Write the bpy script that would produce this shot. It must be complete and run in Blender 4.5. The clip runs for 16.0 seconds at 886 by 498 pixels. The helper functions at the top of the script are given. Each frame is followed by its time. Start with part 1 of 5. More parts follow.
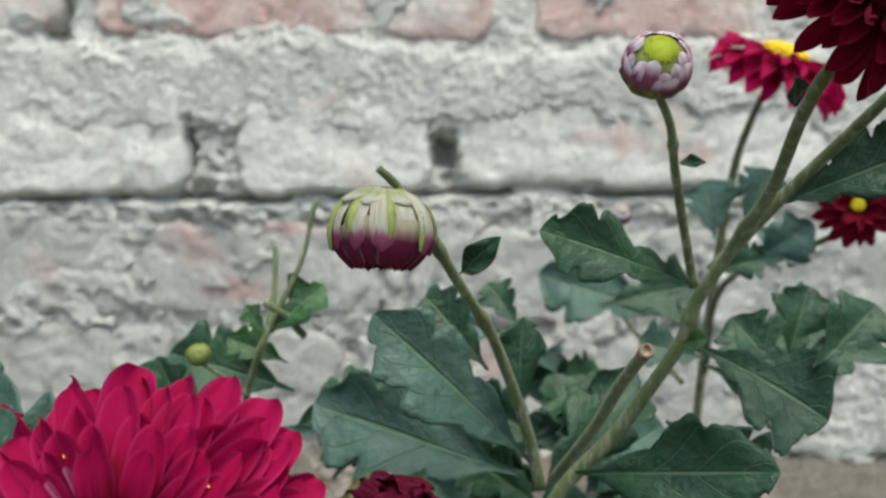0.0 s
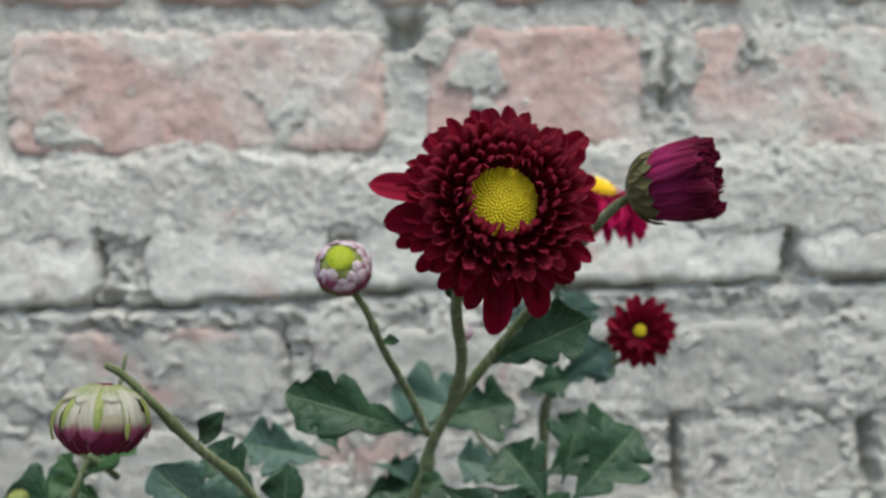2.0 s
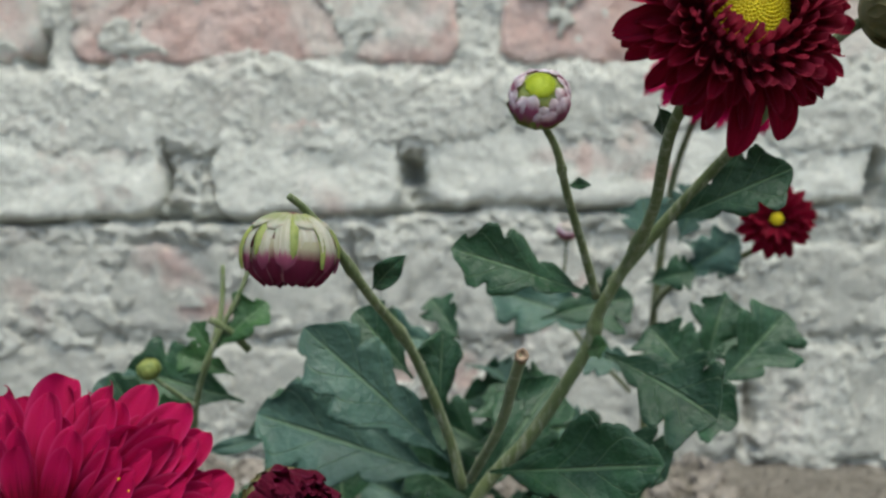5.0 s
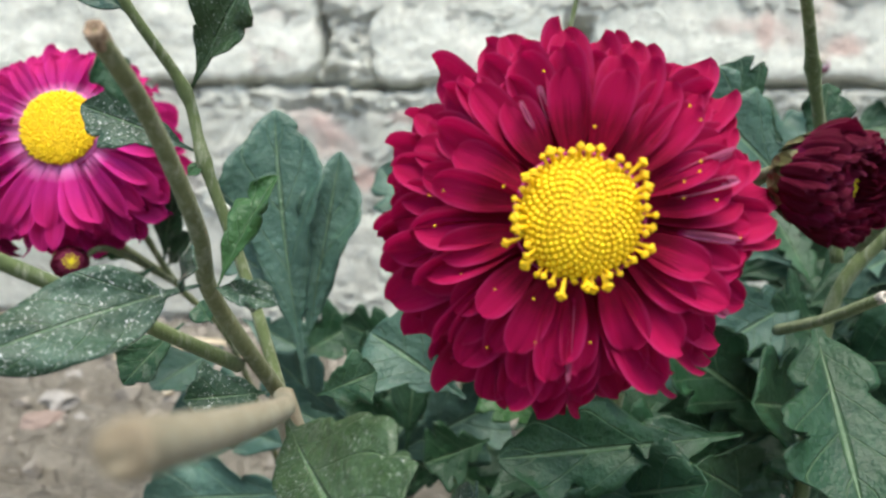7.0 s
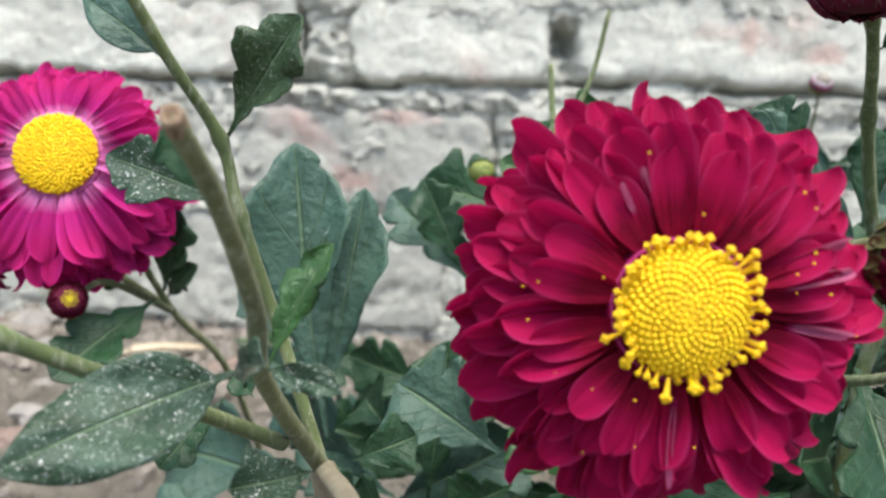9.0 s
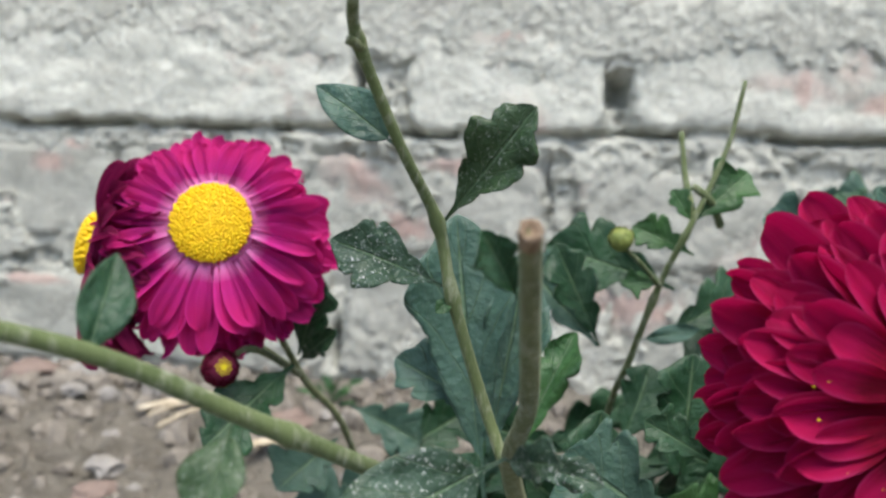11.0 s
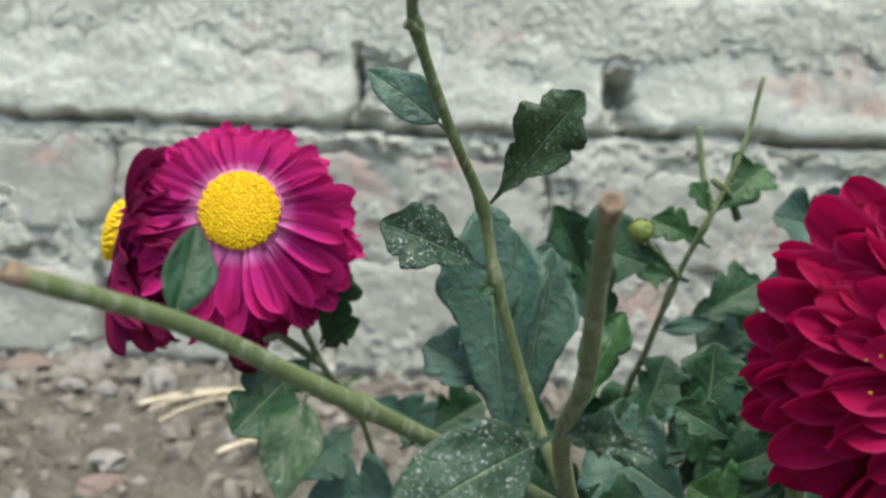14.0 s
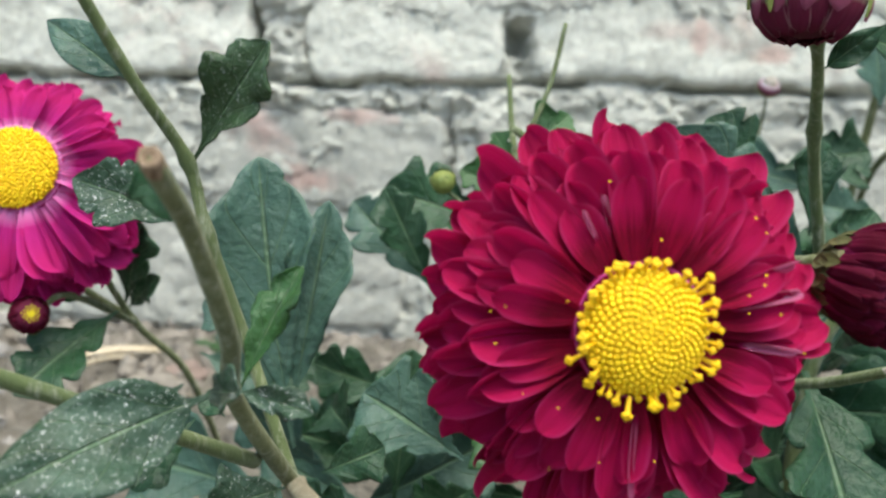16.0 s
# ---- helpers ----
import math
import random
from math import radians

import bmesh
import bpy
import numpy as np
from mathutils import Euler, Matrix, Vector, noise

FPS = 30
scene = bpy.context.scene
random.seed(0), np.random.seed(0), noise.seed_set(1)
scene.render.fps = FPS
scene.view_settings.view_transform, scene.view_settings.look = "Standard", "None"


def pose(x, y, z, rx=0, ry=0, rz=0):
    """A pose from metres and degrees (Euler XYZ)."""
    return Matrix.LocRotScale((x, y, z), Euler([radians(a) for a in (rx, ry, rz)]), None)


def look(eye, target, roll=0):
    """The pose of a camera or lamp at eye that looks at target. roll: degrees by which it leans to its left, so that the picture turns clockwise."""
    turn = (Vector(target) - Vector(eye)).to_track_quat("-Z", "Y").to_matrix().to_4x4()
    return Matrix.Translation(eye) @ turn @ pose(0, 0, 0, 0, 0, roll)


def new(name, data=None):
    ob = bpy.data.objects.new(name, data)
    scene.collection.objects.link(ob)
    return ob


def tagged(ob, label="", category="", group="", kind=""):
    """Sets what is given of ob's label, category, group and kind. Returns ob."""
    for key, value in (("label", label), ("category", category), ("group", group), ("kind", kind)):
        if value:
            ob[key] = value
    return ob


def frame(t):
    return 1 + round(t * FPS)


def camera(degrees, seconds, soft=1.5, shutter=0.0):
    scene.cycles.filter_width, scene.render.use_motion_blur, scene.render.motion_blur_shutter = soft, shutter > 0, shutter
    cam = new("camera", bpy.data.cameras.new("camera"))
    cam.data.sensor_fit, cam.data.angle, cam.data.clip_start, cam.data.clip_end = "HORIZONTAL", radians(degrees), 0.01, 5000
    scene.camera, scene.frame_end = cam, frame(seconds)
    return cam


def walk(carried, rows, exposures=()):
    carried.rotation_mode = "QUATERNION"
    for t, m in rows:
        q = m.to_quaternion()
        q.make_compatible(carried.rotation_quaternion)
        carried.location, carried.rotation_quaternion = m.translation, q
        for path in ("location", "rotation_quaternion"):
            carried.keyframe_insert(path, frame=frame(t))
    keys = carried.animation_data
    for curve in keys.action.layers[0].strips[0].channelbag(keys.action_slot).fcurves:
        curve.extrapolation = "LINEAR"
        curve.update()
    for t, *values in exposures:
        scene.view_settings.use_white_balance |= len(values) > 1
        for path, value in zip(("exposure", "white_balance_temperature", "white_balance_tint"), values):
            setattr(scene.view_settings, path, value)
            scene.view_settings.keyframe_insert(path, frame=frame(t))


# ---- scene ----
cam = camera(55.00, 16.0, soft=2.4)
PATH = [
    (0, (0.0351, 0.1156, 0.1403), (-0.0008, 2.1121, 0.0270), 1.06),
    (0.5, (0.0408, 0.1071, 0.1508), (0.0195, 2.1060, 0.0890), 0.36),
    (1, (0.0558, 0.1037, 0.1534), (0.0522, 2.1036, 0.1412), 0.01),
    (1.5, (0.0667, 0.0979, 0.1580), (0.0803, 2.0978, 0.1679), -0.17),
    (2, (0.0791, 0.0912, 0.1602), (0.1007, 2.0906, 0.2051), -0.70),
    (2.5, (0.0868, 0.0945, 0.1636), (0.1186, 2.0935, 0.2179), -0.87),
    (3, (0.0855, 0.0956, 0.1638), (0.1249, 2.0943, 0.2237), -0.95),
    (3.2, (0.0852, 0.0958, 0.1634), (0.1379, 2.0943, 0.2193), -1.04),
    (5.3, (0.0418, 0.1028, 0.1342), (-0.0198, 2.0999, 0.0455), 0.65),
    (5.5, (0.0372, 0.1008, 0.1292), (-0.0525, 2.0965, 0.0317), 0.93),
    (6, (0.0270, 0.1039, 0.1205), (-0.1049, 2.0951, -0.0129), 0.84),
    (6.5, (0.0111, 0.1053, 0.1130), (-0.1337, 2.0952, -0.0253), 1.66),
    (7, (-0.0090, 0.1131, 0.1039), (-0.1556, 2.0953, -0.1190), 2.07),
    (7.5, (-0.0194, 0.1228, 0.0976), (-0.1522, 2.1001, -0.1719), 1.86),
    (8, (-0.0231, 0.1184, 0.1042), (-0.0855, 2.0971, -0.1802), 2.71),
    (8.2, (-0.0219, 0.1187, 0.1119), (-0.0569, 2.0959, -0.1875), 2.95),
    (10.3, (-0.0382, 0.1252, 0.1141), (-0.0924, 2.1172, -0.0565), 3.31),
    (10.5, (-0.0426, 0.1242, 0.1155), (-0.0989, 2.1160, -0.0560), 3.18),
    (11, (-0.0506, 0.1205, 0.1175), (-0.1097, 2.1122, -0.0539), 3.17),
    (11.5, (-0.0528, 0.1205, 0.1175), (-0.1067, 2.1120, -0.0589), 3.26),
    (12, (-0.0594, 0.1208, 0.1138), (-0.0999, 2.1128, -0.0604), 3.43),
    (12.5, (-0.0576, 0.1228, 0.1147), (-0.1002, 2.1148, -0.0589), 3.46),
    (13, (-0.0606, 0.1211, 0.1144), (-0.0935, 2.1137, -0.0542), 3.52),
    (13.5, (-0.0628, 0.1139, 0.1151), (-0.0787, 2.1073, -0.0458), 3.57),
    (14, (-0.0584, 0.1178, 0.1146), (-0.0806, 2.1110, -0.0479), 3.67),
    (14.5, (-0.0539, 0.1209, 0.1146), (-0.0772, 2.1146, -0.0415), 3.33),
    (15, (-0.0501, 0.1221, 0.1161), (-0.0472, 2.1136, -0.0674), 3.08),
    (15.5, (-0.0377, 0.1193, 0.1152), (0.0004, 2.1046, -0.1242), 2.49),
    (16, (-0.0247, 0.1193, 0.1167), (0.0392, 2.0997, -0.1550), 2.87),
]
walk(cam, [(t, look(eye, target, roll)) for t, eye, target, roll in PATH], [(0, 0.70, 6550, 9), (0.5, 0.40, 6500, 12), (1, 0.38, 6500, 12), (1.5, 0.40, 6500, 11), (2, 0.54, 6500, 12), (2.5, 0.79, 6500, 8), (3, 0.69, 6550, 5), (5.5, 0.57, 6550, 7), (6, 0.7, 6550, 5), (6.5, 1.03, 6600, 6), (7, 1.15, 6600, 8), (7.5, 1.16, 6600, 9), (8, 1.17, 6600, 11), (10.5, 0.93, 6550, 12), (11, 0.85, 6550, 11), (12.5, 0.63, 6600, 5), (13, 0.99, 6600, 5), (13.5, 0.62, 6600, 5), (14, 0.75, 6600, 6), (14.5, 0.86, 6600, 6), (15, 0.32, 6600, 6), (15.5, 0.82, 6600, 6), (16, 1.02, 6600, 6)])
# A slight blur of what lies far behind the blossoms, as a small lens gives it close up.
cam.data.dof.use_dof = True
cam.data.dof.focus_distance = 0.115
cam.data.dof.aperture_fstop = 30.0

# ---- light ----
world = bpy.data.worlds.new("overcast_sky")
scene.world = world
world.use_nodes = True
wn, wl = world.node_tree.nodes, world.node_tree.links
sky = wn.new("ShaderNodeTexSky")
sky.sky_type = "NISHITA"
sky.sun_disc = False
SUN_EL, SUN_AZ = radians(69), radians(162)
sky.sun_elevation, sky.sun_rotation = SUN_EL, SUN_AZ
sky.air_density, sky.dust_density, sky.ozone_density = 1.0, 2.5, 1.0
wl.new(sky.outputs[0], wn["Background"].inputs[0])
wn["Background"].inputs[1].default_value = 0.15
sun = new("sun", bpy.data.lights.new("sun", "SUN"))
sun.data.energy, sun.data.angle, sun.data.color = 2.2, radians(40), (1.0, 0.96, 0.88)
toward = Vector((math.sin(SUN_AZ) * math.cos(SUN_EL), math.cos(SUN_AZ) * math.cos(SUN_EL), math.sin(SUN_EL)))
sun.matrix_world = look(toward * 5, (0, 0, 0))


# ---- materials ----
def mat(name, rough=0.6, spec=0.4):
    m = bpy.data.materials.new(name)
    m.use_nodes = True
    nt = m.node_tree
    b = nt.nodes["Principled BSDF"]
    b.inputs["Roughness"].default_value = rough
    b.inputs["Specular IOR Level"].default_value = spec
    return m, nt, b


def node(nt, kind, **values):
    n = nt.nodes.new(kind)
    for k, v in values.items():
        n.inputs[k.replace("_", " ")].default_value = v
    return n


def ramp(nt, source, stops):
    r = nt.nodes.new("ShaderNodeValToRGB")
    e = r.color_ramp.elements
    while len(e) < len(stops):
        e.new(0.5)
    for el, (p, c) in zip(e, stops):
        el.position = p
        el.color = (*c, 1) if len(c) == 3 else c
    nt.links.new(source, r.inputs[0])
    return r.outputs[0]


def grey(v):
    return (v, v, v)


def mix(nt, fac, a, b, blend="MIX"):
    n = nt.nodes.new("ShaderNodeMix")
    n.data_type, n.blend_type = "RGBA", blend
    for sock, val in ((n.inputs[0], fac), (n.inputs[6], a), (n.inputs[7], b)):
        if isinstance(val, bpy.types.NodeSocket):
            nt.links.new(val, sock)
        else:
            sock.default_value = val if isinstance(val, (int, float)) else (*val, 1)
    return n.outputs[2]


def maths(nt, op, a, b=0.0):
    n = nt.nodes.new("ShaderNodeMath")
    n.operation = op
    for sock, val in ((n.inputs[0], a), (n.inputs[1], b)):
        if isinstance(val, bpy.types.NodeSocket):
            nt.links.new(val, sock)
        else:
            sock.default_value = val
    return n.outputs[0]


def noise_tex(nt, scale, detail=4.0, rough=0.6, vec=None, distort=0.0):
    n = node(nt, "ShaderNodeTexNoise", Scale=scale, Detail=detail, Roughness=rough, Distortion=distort)
    if vec is not None:
        nt.links.new(vec, n.inputs["Vector"])
    return n.outputs["Fac"]


def bump(nt, bsdf, height, strength, distance):
    n = node(nt, "ShaderNodeBump", Strength=strength, Distance=distance)
    nt.links.new(height, n.inputs["Height"])
    nt.links.new(n.outputs[0], bsdf.inputs["Normal"])


def world_vec(nt):
    g = nt.nodes.new("ShaderNodeNewGeometry")
    return g.outputs["Position"]


def flaky(nt, v):
    """Relief of old limewash: grains, flakes with raised rims and fine cracks. Gives height and the crack lines."""
    warp = nt.nodes.new("ShaderNodeTexNoise")
    warp.inputs["Scale"].default_value, warp.inputs["Detail"].default_value = 45, 4
    nt.links.new(v, warp.inputs["Vector"])
    w = nt.nodes.new("ShaderNodeVectorMath")
    w.operation = "MULTIPLY_ADD"
    w.inputs[1].default_value = (0.055, 0.055, 0.055)
    nt.links.new(warp.outputs["Color"], w.inputs[0])
    nt.links.new(v, w.inputs[2])
    cell = nt.nodes.new("ShaderNodeTexVoronoi")
    cell.feature = "DISTANCE_TO_EDGE"
    cell.inputs["Scale"].default_value = 34
    cell.inputs["Randomness"].default_value = 1.0
    nt.links.new(w.outputs[0], cell.inputs["Vector"])
    where = ramp(nt, noise_tex(nt, 24, 4, 0.6, v), [(0.54, grey(0.0)), (0.68, grey(1.0))])
    line = ramp(nt, cell.outputs["Distance"], [(0.012, grey(1.0)), (0.05, grey(0.0))])
    crack = maths(nt, "MULTIPLY", line, where)
    flake = ramp(nt, noise_tex(nt, 75, 6, 0.68, v, 0.5), [(0.40, grey(0.0)), (0.44, grey(0.35)), (0.52, grey(0.40)), (0.55, grey(0.75)), (0.66, grey(1.0))])
    grain = noise_tex(nt, 330, 6, 0.75, v)
    h = maths(nt, "ADD", maths(nt, "MULTIPLY", flake, 0.7), maths(nt, "MULTIPLY", grain, 0.75))
    return maths(nt, "SUBTRACT", h, maths(nt, "MULTIPLY", crack, 0.5)), crack, grain


# Places on the wall where the limewash has gone: middle and half sizes along x and z.
BARE = ((0.124, 0.176, 0.005, 0.010), (0.165, 0.168, 0.010, 0.006), (-0.058, 0.123, 0.017, 0.0042), (-0.272, 0.125, 0.007, 0.003), (-0.288, 0.113, 0.010, 0.006),
        (-0.300, 0.047, 0.020, 0.003), (0.157, 0.303, 0.032, 0.005), (0.300, 0.281, 0.022, 0.008), (-0.090, 0.088, 0.020, 0.007), (0.040, 0.050, 0.026, 0.013))


def bare_clay(nt, v):
    """How far the limewash is gone, by place."""
    out = None
    wobble = noise_tex(nt, 90, 5, 0.65, v)
    for x, z, rx, rz in BARE:
        mp = nt.nodes.new("ShaderNodeMapping")
        mp.inputs["Scale"].default_value = (1 / rx, 0.0, 1 / rz)
        mp.inputs["Location"].default_value = (-x / rx, 0.0, -z / rz)
        nt.links.new(v, mp.inputs["Vector"])
        far = nt.nodes.new("ShaderNodeVectorMath")
        far.operation = "LENGTH"
        nt.links.new(mp.outputs[0], far.inputs[0])
        one = ramp(nt, maths(nt, "MULTIPLY", maths(nt, "ADD", far.outputs["Value"], maths(nt, "MULTIPLY", wobble, 2.2)), 0.33), [(0.55, grey(0.65)), (0.80, grey(0.0))])
        out = one if out is None else mix(nt, 1.0, out, one, "LIGHTEN")
    return out


def brick_material(name, red, shade):
    m, nt, b = mat(name, 0.92, 0.2)
    v = world_vec(nt)
    info = nt.nodes.new("ShaderNodeObjectInfo")
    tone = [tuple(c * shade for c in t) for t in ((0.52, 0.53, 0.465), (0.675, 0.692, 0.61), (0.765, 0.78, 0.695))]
    lime = ramp(nt, noise_tex(nt, 30, 6, 0.65, v), [(0.25, tone[0]), (0.5, tone[1]), (0.75, tone[2])])
    clay = ramp(nt, noise_tex(nt, 55, 5, 0.6, v), [(0.3, (0.54, 0.31, 0.26)), (0.7, (0.63, 0.47, 0.42))])
    worn = maths(nt, "ADD", noise_tex(nt, 13, 5, 0.62, v, 0.6), maths(nt, "MULTIPLY", info.outputs["Random"], 0.08))
    show = ramp(nt, worn, [(red - 0.03, grey(0.0)), (red + 0.16, grey(0.8))])
    col = mix(nt, mix(nt, 1.0, show, bare_clay(nt, v), "LIGHTEN"), lime, clay)
    h, crack, grain = flaky(nt, v)
    col = mix(nt, ramp(nt, grain, [(0.32, grey(0.45)), (0.5, grey(0.0))]), col, (0.25, 0.24, 0.21))
    col = mix(nt, maths(nt, "MULTIPLY", crack, 0.3), col, (0.2, 0.19, 0.16))
    nt.links.new(col, b.inputs["Base Color"])
    bump(nt, b, h, 0.75, 0.0032)
    return m


BRICK = brick_material("limewashed_brick", 0.64, 1.05)
# Darker tone for the courses below the pale one.
BRICK_GREY = brick_material("darker_grey_brick", 0.66, 0.71)
BRICK_RED = brick_material("worn_red_brick", 0.41, 1.0)


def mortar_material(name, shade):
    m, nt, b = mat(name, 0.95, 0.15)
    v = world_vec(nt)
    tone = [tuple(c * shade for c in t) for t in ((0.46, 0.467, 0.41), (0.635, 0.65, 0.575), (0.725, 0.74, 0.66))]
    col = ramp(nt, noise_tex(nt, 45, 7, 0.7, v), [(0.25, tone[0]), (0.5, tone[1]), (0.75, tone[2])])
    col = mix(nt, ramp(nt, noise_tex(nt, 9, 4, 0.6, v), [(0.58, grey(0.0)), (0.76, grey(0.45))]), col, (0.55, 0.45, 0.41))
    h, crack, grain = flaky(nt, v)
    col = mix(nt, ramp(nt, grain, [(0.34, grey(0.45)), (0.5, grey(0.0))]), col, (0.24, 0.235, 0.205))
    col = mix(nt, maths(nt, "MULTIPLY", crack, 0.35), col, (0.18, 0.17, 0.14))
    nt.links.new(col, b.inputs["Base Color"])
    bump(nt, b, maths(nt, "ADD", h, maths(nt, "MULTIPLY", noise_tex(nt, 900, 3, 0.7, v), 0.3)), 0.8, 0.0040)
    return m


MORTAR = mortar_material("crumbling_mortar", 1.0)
# The same mortar in a darker tone, for below the pale course.
MORTAR_GREY = mortar_material("darker_grey_mortar", 0.69)

SOIL, nt, b = mat("dry_soil", 0.95, 0.1)
v = world_vec(nt)
col = ramp(nt, noise_tex(nt, 60, 8, 0.7, v), [(0.25, (0.125, 0.112, 0.09)), (0.5, (0.225, 0.208, 0.173)), (0.75, (0.32, 0.298, 0.252))])
col = mix(nt, ramp(nt, noise_tex(nt, 300, 3, 0.6, v), [(0.6, grey(0.0)), (0.72, grey(0.6))]), col, (0.45, 0.42, 0.37))
nt.links.new(col, b.inputs["Base Color"])
cell = nt.nodes.new("ShaderNodeTexVoronoi")
cell.feature = "DISTANCE_TO_EDGE"
cell.inputs["Scale"].default_value = 75
nt.links.new(v, cell.inputs["Vector"])
split = ramp(nt, cell.outputs["Distance"], [(0.02, grey(0.0)), (0.10, grey(1.0))])
bump(nt, b, maths(nt, "ADD", noise_tex(nt, 280, 6, 0.75, v), maths(nt, "MULTIPLY", split, 0.6)), 1.0, 0.004)


def stone_material(name, dark, light):
    m, nt, b = mat(name, 0.9, 0.2)
    v = world_vec(nt)
    nt.links.new(ramp(nt, noise_tex(nt, 140, 6, 0.7, v), [(0.3, dark), (0.7, light)]), b.inputs["Base Color"])
    bump(nt, b, noise_tex(nt, 400, 5, 0.7, v), 0.7, 0.002)
    return m


PEBBLE = stone_material("pale_clod", (0.17, 0.15, 0.125), (0.295, 0.27, 0.23))
STONE_PALE = stone_material("pale_stone", (0.21, 0.198, 0.18), (0.35, 0.333, 0.305))
STONE_RED = stone_material("brick_chip", (0.17, 0.125, 0.105), (0.27, 0.21, 0.18))
STRAW, nt, b = mat("dry_straw", 0.7, 0.3)
v = world_vec(nt)
nt.links.new(ramp(nt, noise_tex(nt, 150, 4, 0.6, v), [(0.3, (0.38, 0.31, 0.20)), (0.7, (0.58, 0.52, 0.40))]), b.inputs["Base Color"])


def uv_axes(nt):
    uv = nt.nodes.new("ShaderNodeUVMap")
    uv.uv_map = "along"
    sep = nt.nodes.new("ShaderNodeSeparateXYZ")
    nt.links.new(uv.outputs[0], sep.inputs[0])
    return sep.outputs[0], sep.outputs[1]


def petal_material(name, base, deep, root, root_len, tip=None, rough=0.5, sheen=0.0, edge=None, tip_at=0.50, edge_share=0.5, ragged=0.25):
    """u runs across a petal, v from its root to its tip."""
    m, nt, b = mat(name, rough + 0.10, 0.12)
    u, v = uv_axes(nt)
    w = world_vec(nt)
    info = nt.nodes.new("ShaderNodeObjectInfo")
    comb = nt.nodes.new("ShaderNodeCombineXYZ")
    nt.links.new(maths(nt, "MULTIPLY", u, 9.0), comb.inputs[0])
    nt.links.new(maths(nt, "MULTIPLY", v, 0.8), comb.inputs[1])
    nt.links.new(maths(nt, "MULTIPLY", info.outputs["Random"], 20.0), comb.inputs[2])
    streak = noise_tex(nt, 1.6, 3, 0.6, comb.outputs[0])
    col = mix(nt, ramp(nt, streak, [(0.35, grey(0.0)), (0.65, grey(1.0))]), deep, base)
    patch = noise_tex(nt, 260, 4, 0.6, w)
    col = mix(nt, ramp(nt, patch, [(0.45, grey(0.0)), (0.75, grey(0.35))]), col, deep)
    col = mix(nt, maths(nt, "MULTIPLY", info.outputs["Random"], 0.45), col, deep)
    if tip:
        reach = maths(nt, "ADD", v, maths(nt, "MULTIPLY", info.outputs["Random"], 0.2 if ragged > 0.5 else 0.0))
        col = mix(nt, ramp(nt, maths(nt, "ADD", reach, maths(nt, "MULTIPLY", streak, ragged)), [(tip_at, grey(0.0)), (tip_at + 0.28, grey(0.95))]), col, tip)
    col = mix(nt, ramp(nt, v, [(root_len * 0.35, grey(1.0)), (root_len, grey(0.0))]), col, root)
    if edge:
        rim = maths(nt, "MULTIPLY", ramp(nt, maths(nt, "ABSOLUTE", u), [(0.80, grey(0.0)), (0.97, grey(edge_share))]), ramp(nt, v, [(0.45, grey(0.0)), (0.7, grey(1.0))]))
        col = mix(nt, rim, col, edge)
    nt.links.new(col, b.inputs["Base Color"])
    b.inputs["Sheen Weight"].default_value = sheen
    b.inputs["Sheen Roughness"].default_value = 0.4
    b.inputs["Sheen Tint"].default_value = (*base, 1)
    b.inputs["Subsurface Weight"].default_value = 0.15
    b.inputs["Subsurface Radius"].default_value = (0.002, 0.0006, 0.0008)
    bump(nt, b, streak, 0.6, 0.0007)
    # A petal is thin: part of the light on its back comes through.
    thin = nt.nodes.new("ShaderNodeBsdfTranslucent")
    nt.links.new(col, thin.inputs["Color"])
    both = nt.nodes.new("ShaderNodeMixShader")
    both.inputs[0].default_value = 0.36
    nt.links.new(b.outputs[0], both.inputs[1])
    nt.links.new(thin.outputs[0], both.inputs[2])
    nt.links.new(both.outputs[0], nt.nodes["Material Output"].inputs["Surface"])
    return m


MAGENTA = petal_material("magenta_petal", (0.35, 0.0013, 0.039), (0.130, 0.0006, 0.015), (0.66, 0.08, 0.32), 0.14, (0.42, 0.004, 0.075), 0.50, edge=(0.56, 0.06, 0.22), tip_at=0.55, edge_share=0.30)
PINK = petal_material("pink_petal", (0.64, 0.034, 0.310), (0.46, 0.016, 0.190), (0.80, 0.27, 0.60), 0.34, (0.56, 0.020, 0.19), 0.5, tip_at=0.62, edge=(0.74, 0.05, 0.36))
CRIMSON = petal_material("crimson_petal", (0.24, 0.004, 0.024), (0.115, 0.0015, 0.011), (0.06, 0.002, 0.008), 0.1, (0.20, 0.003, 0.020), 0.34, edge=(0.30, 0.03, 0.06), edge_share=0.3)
# Brighter copy of the crimson petal, with the light on it painted in.
CRIMSON_LIT = petal_material("lit_crimson_petal", (0.31, 0.004, 0.030), (0.17, 0.002, 0.018), (0.10, 0.004, 0.012), 0.25)
PURPLE = petal_material("purple_petal", (0.27, 0.014, 0.070), (0.12, 0.005, 0.030), (0.15, 0.02, 0.05), 0.1, (0.10, 0.004, 0.020), edge=(0.30, 0.05, 0.13), edge_share=0.4)
PURPLE_WRAP = petal_material("purple_wrap", (0.40, 0.034, 0.150), (0.24, 0.014, 0.080), (0.13, 0.13, 0.04), 0.38, (0.15, 0.006, 0.035), 0.42, edge=(0.36, 0.08, 0.18), edge_share=0.4, tip_at=0.7)
WITHER = petal_material("withered_petal", (0.34, 0.018, 0.105), (0.17, 0.008, 0.06), (0.40, 0.10, 0.25), 0.2)
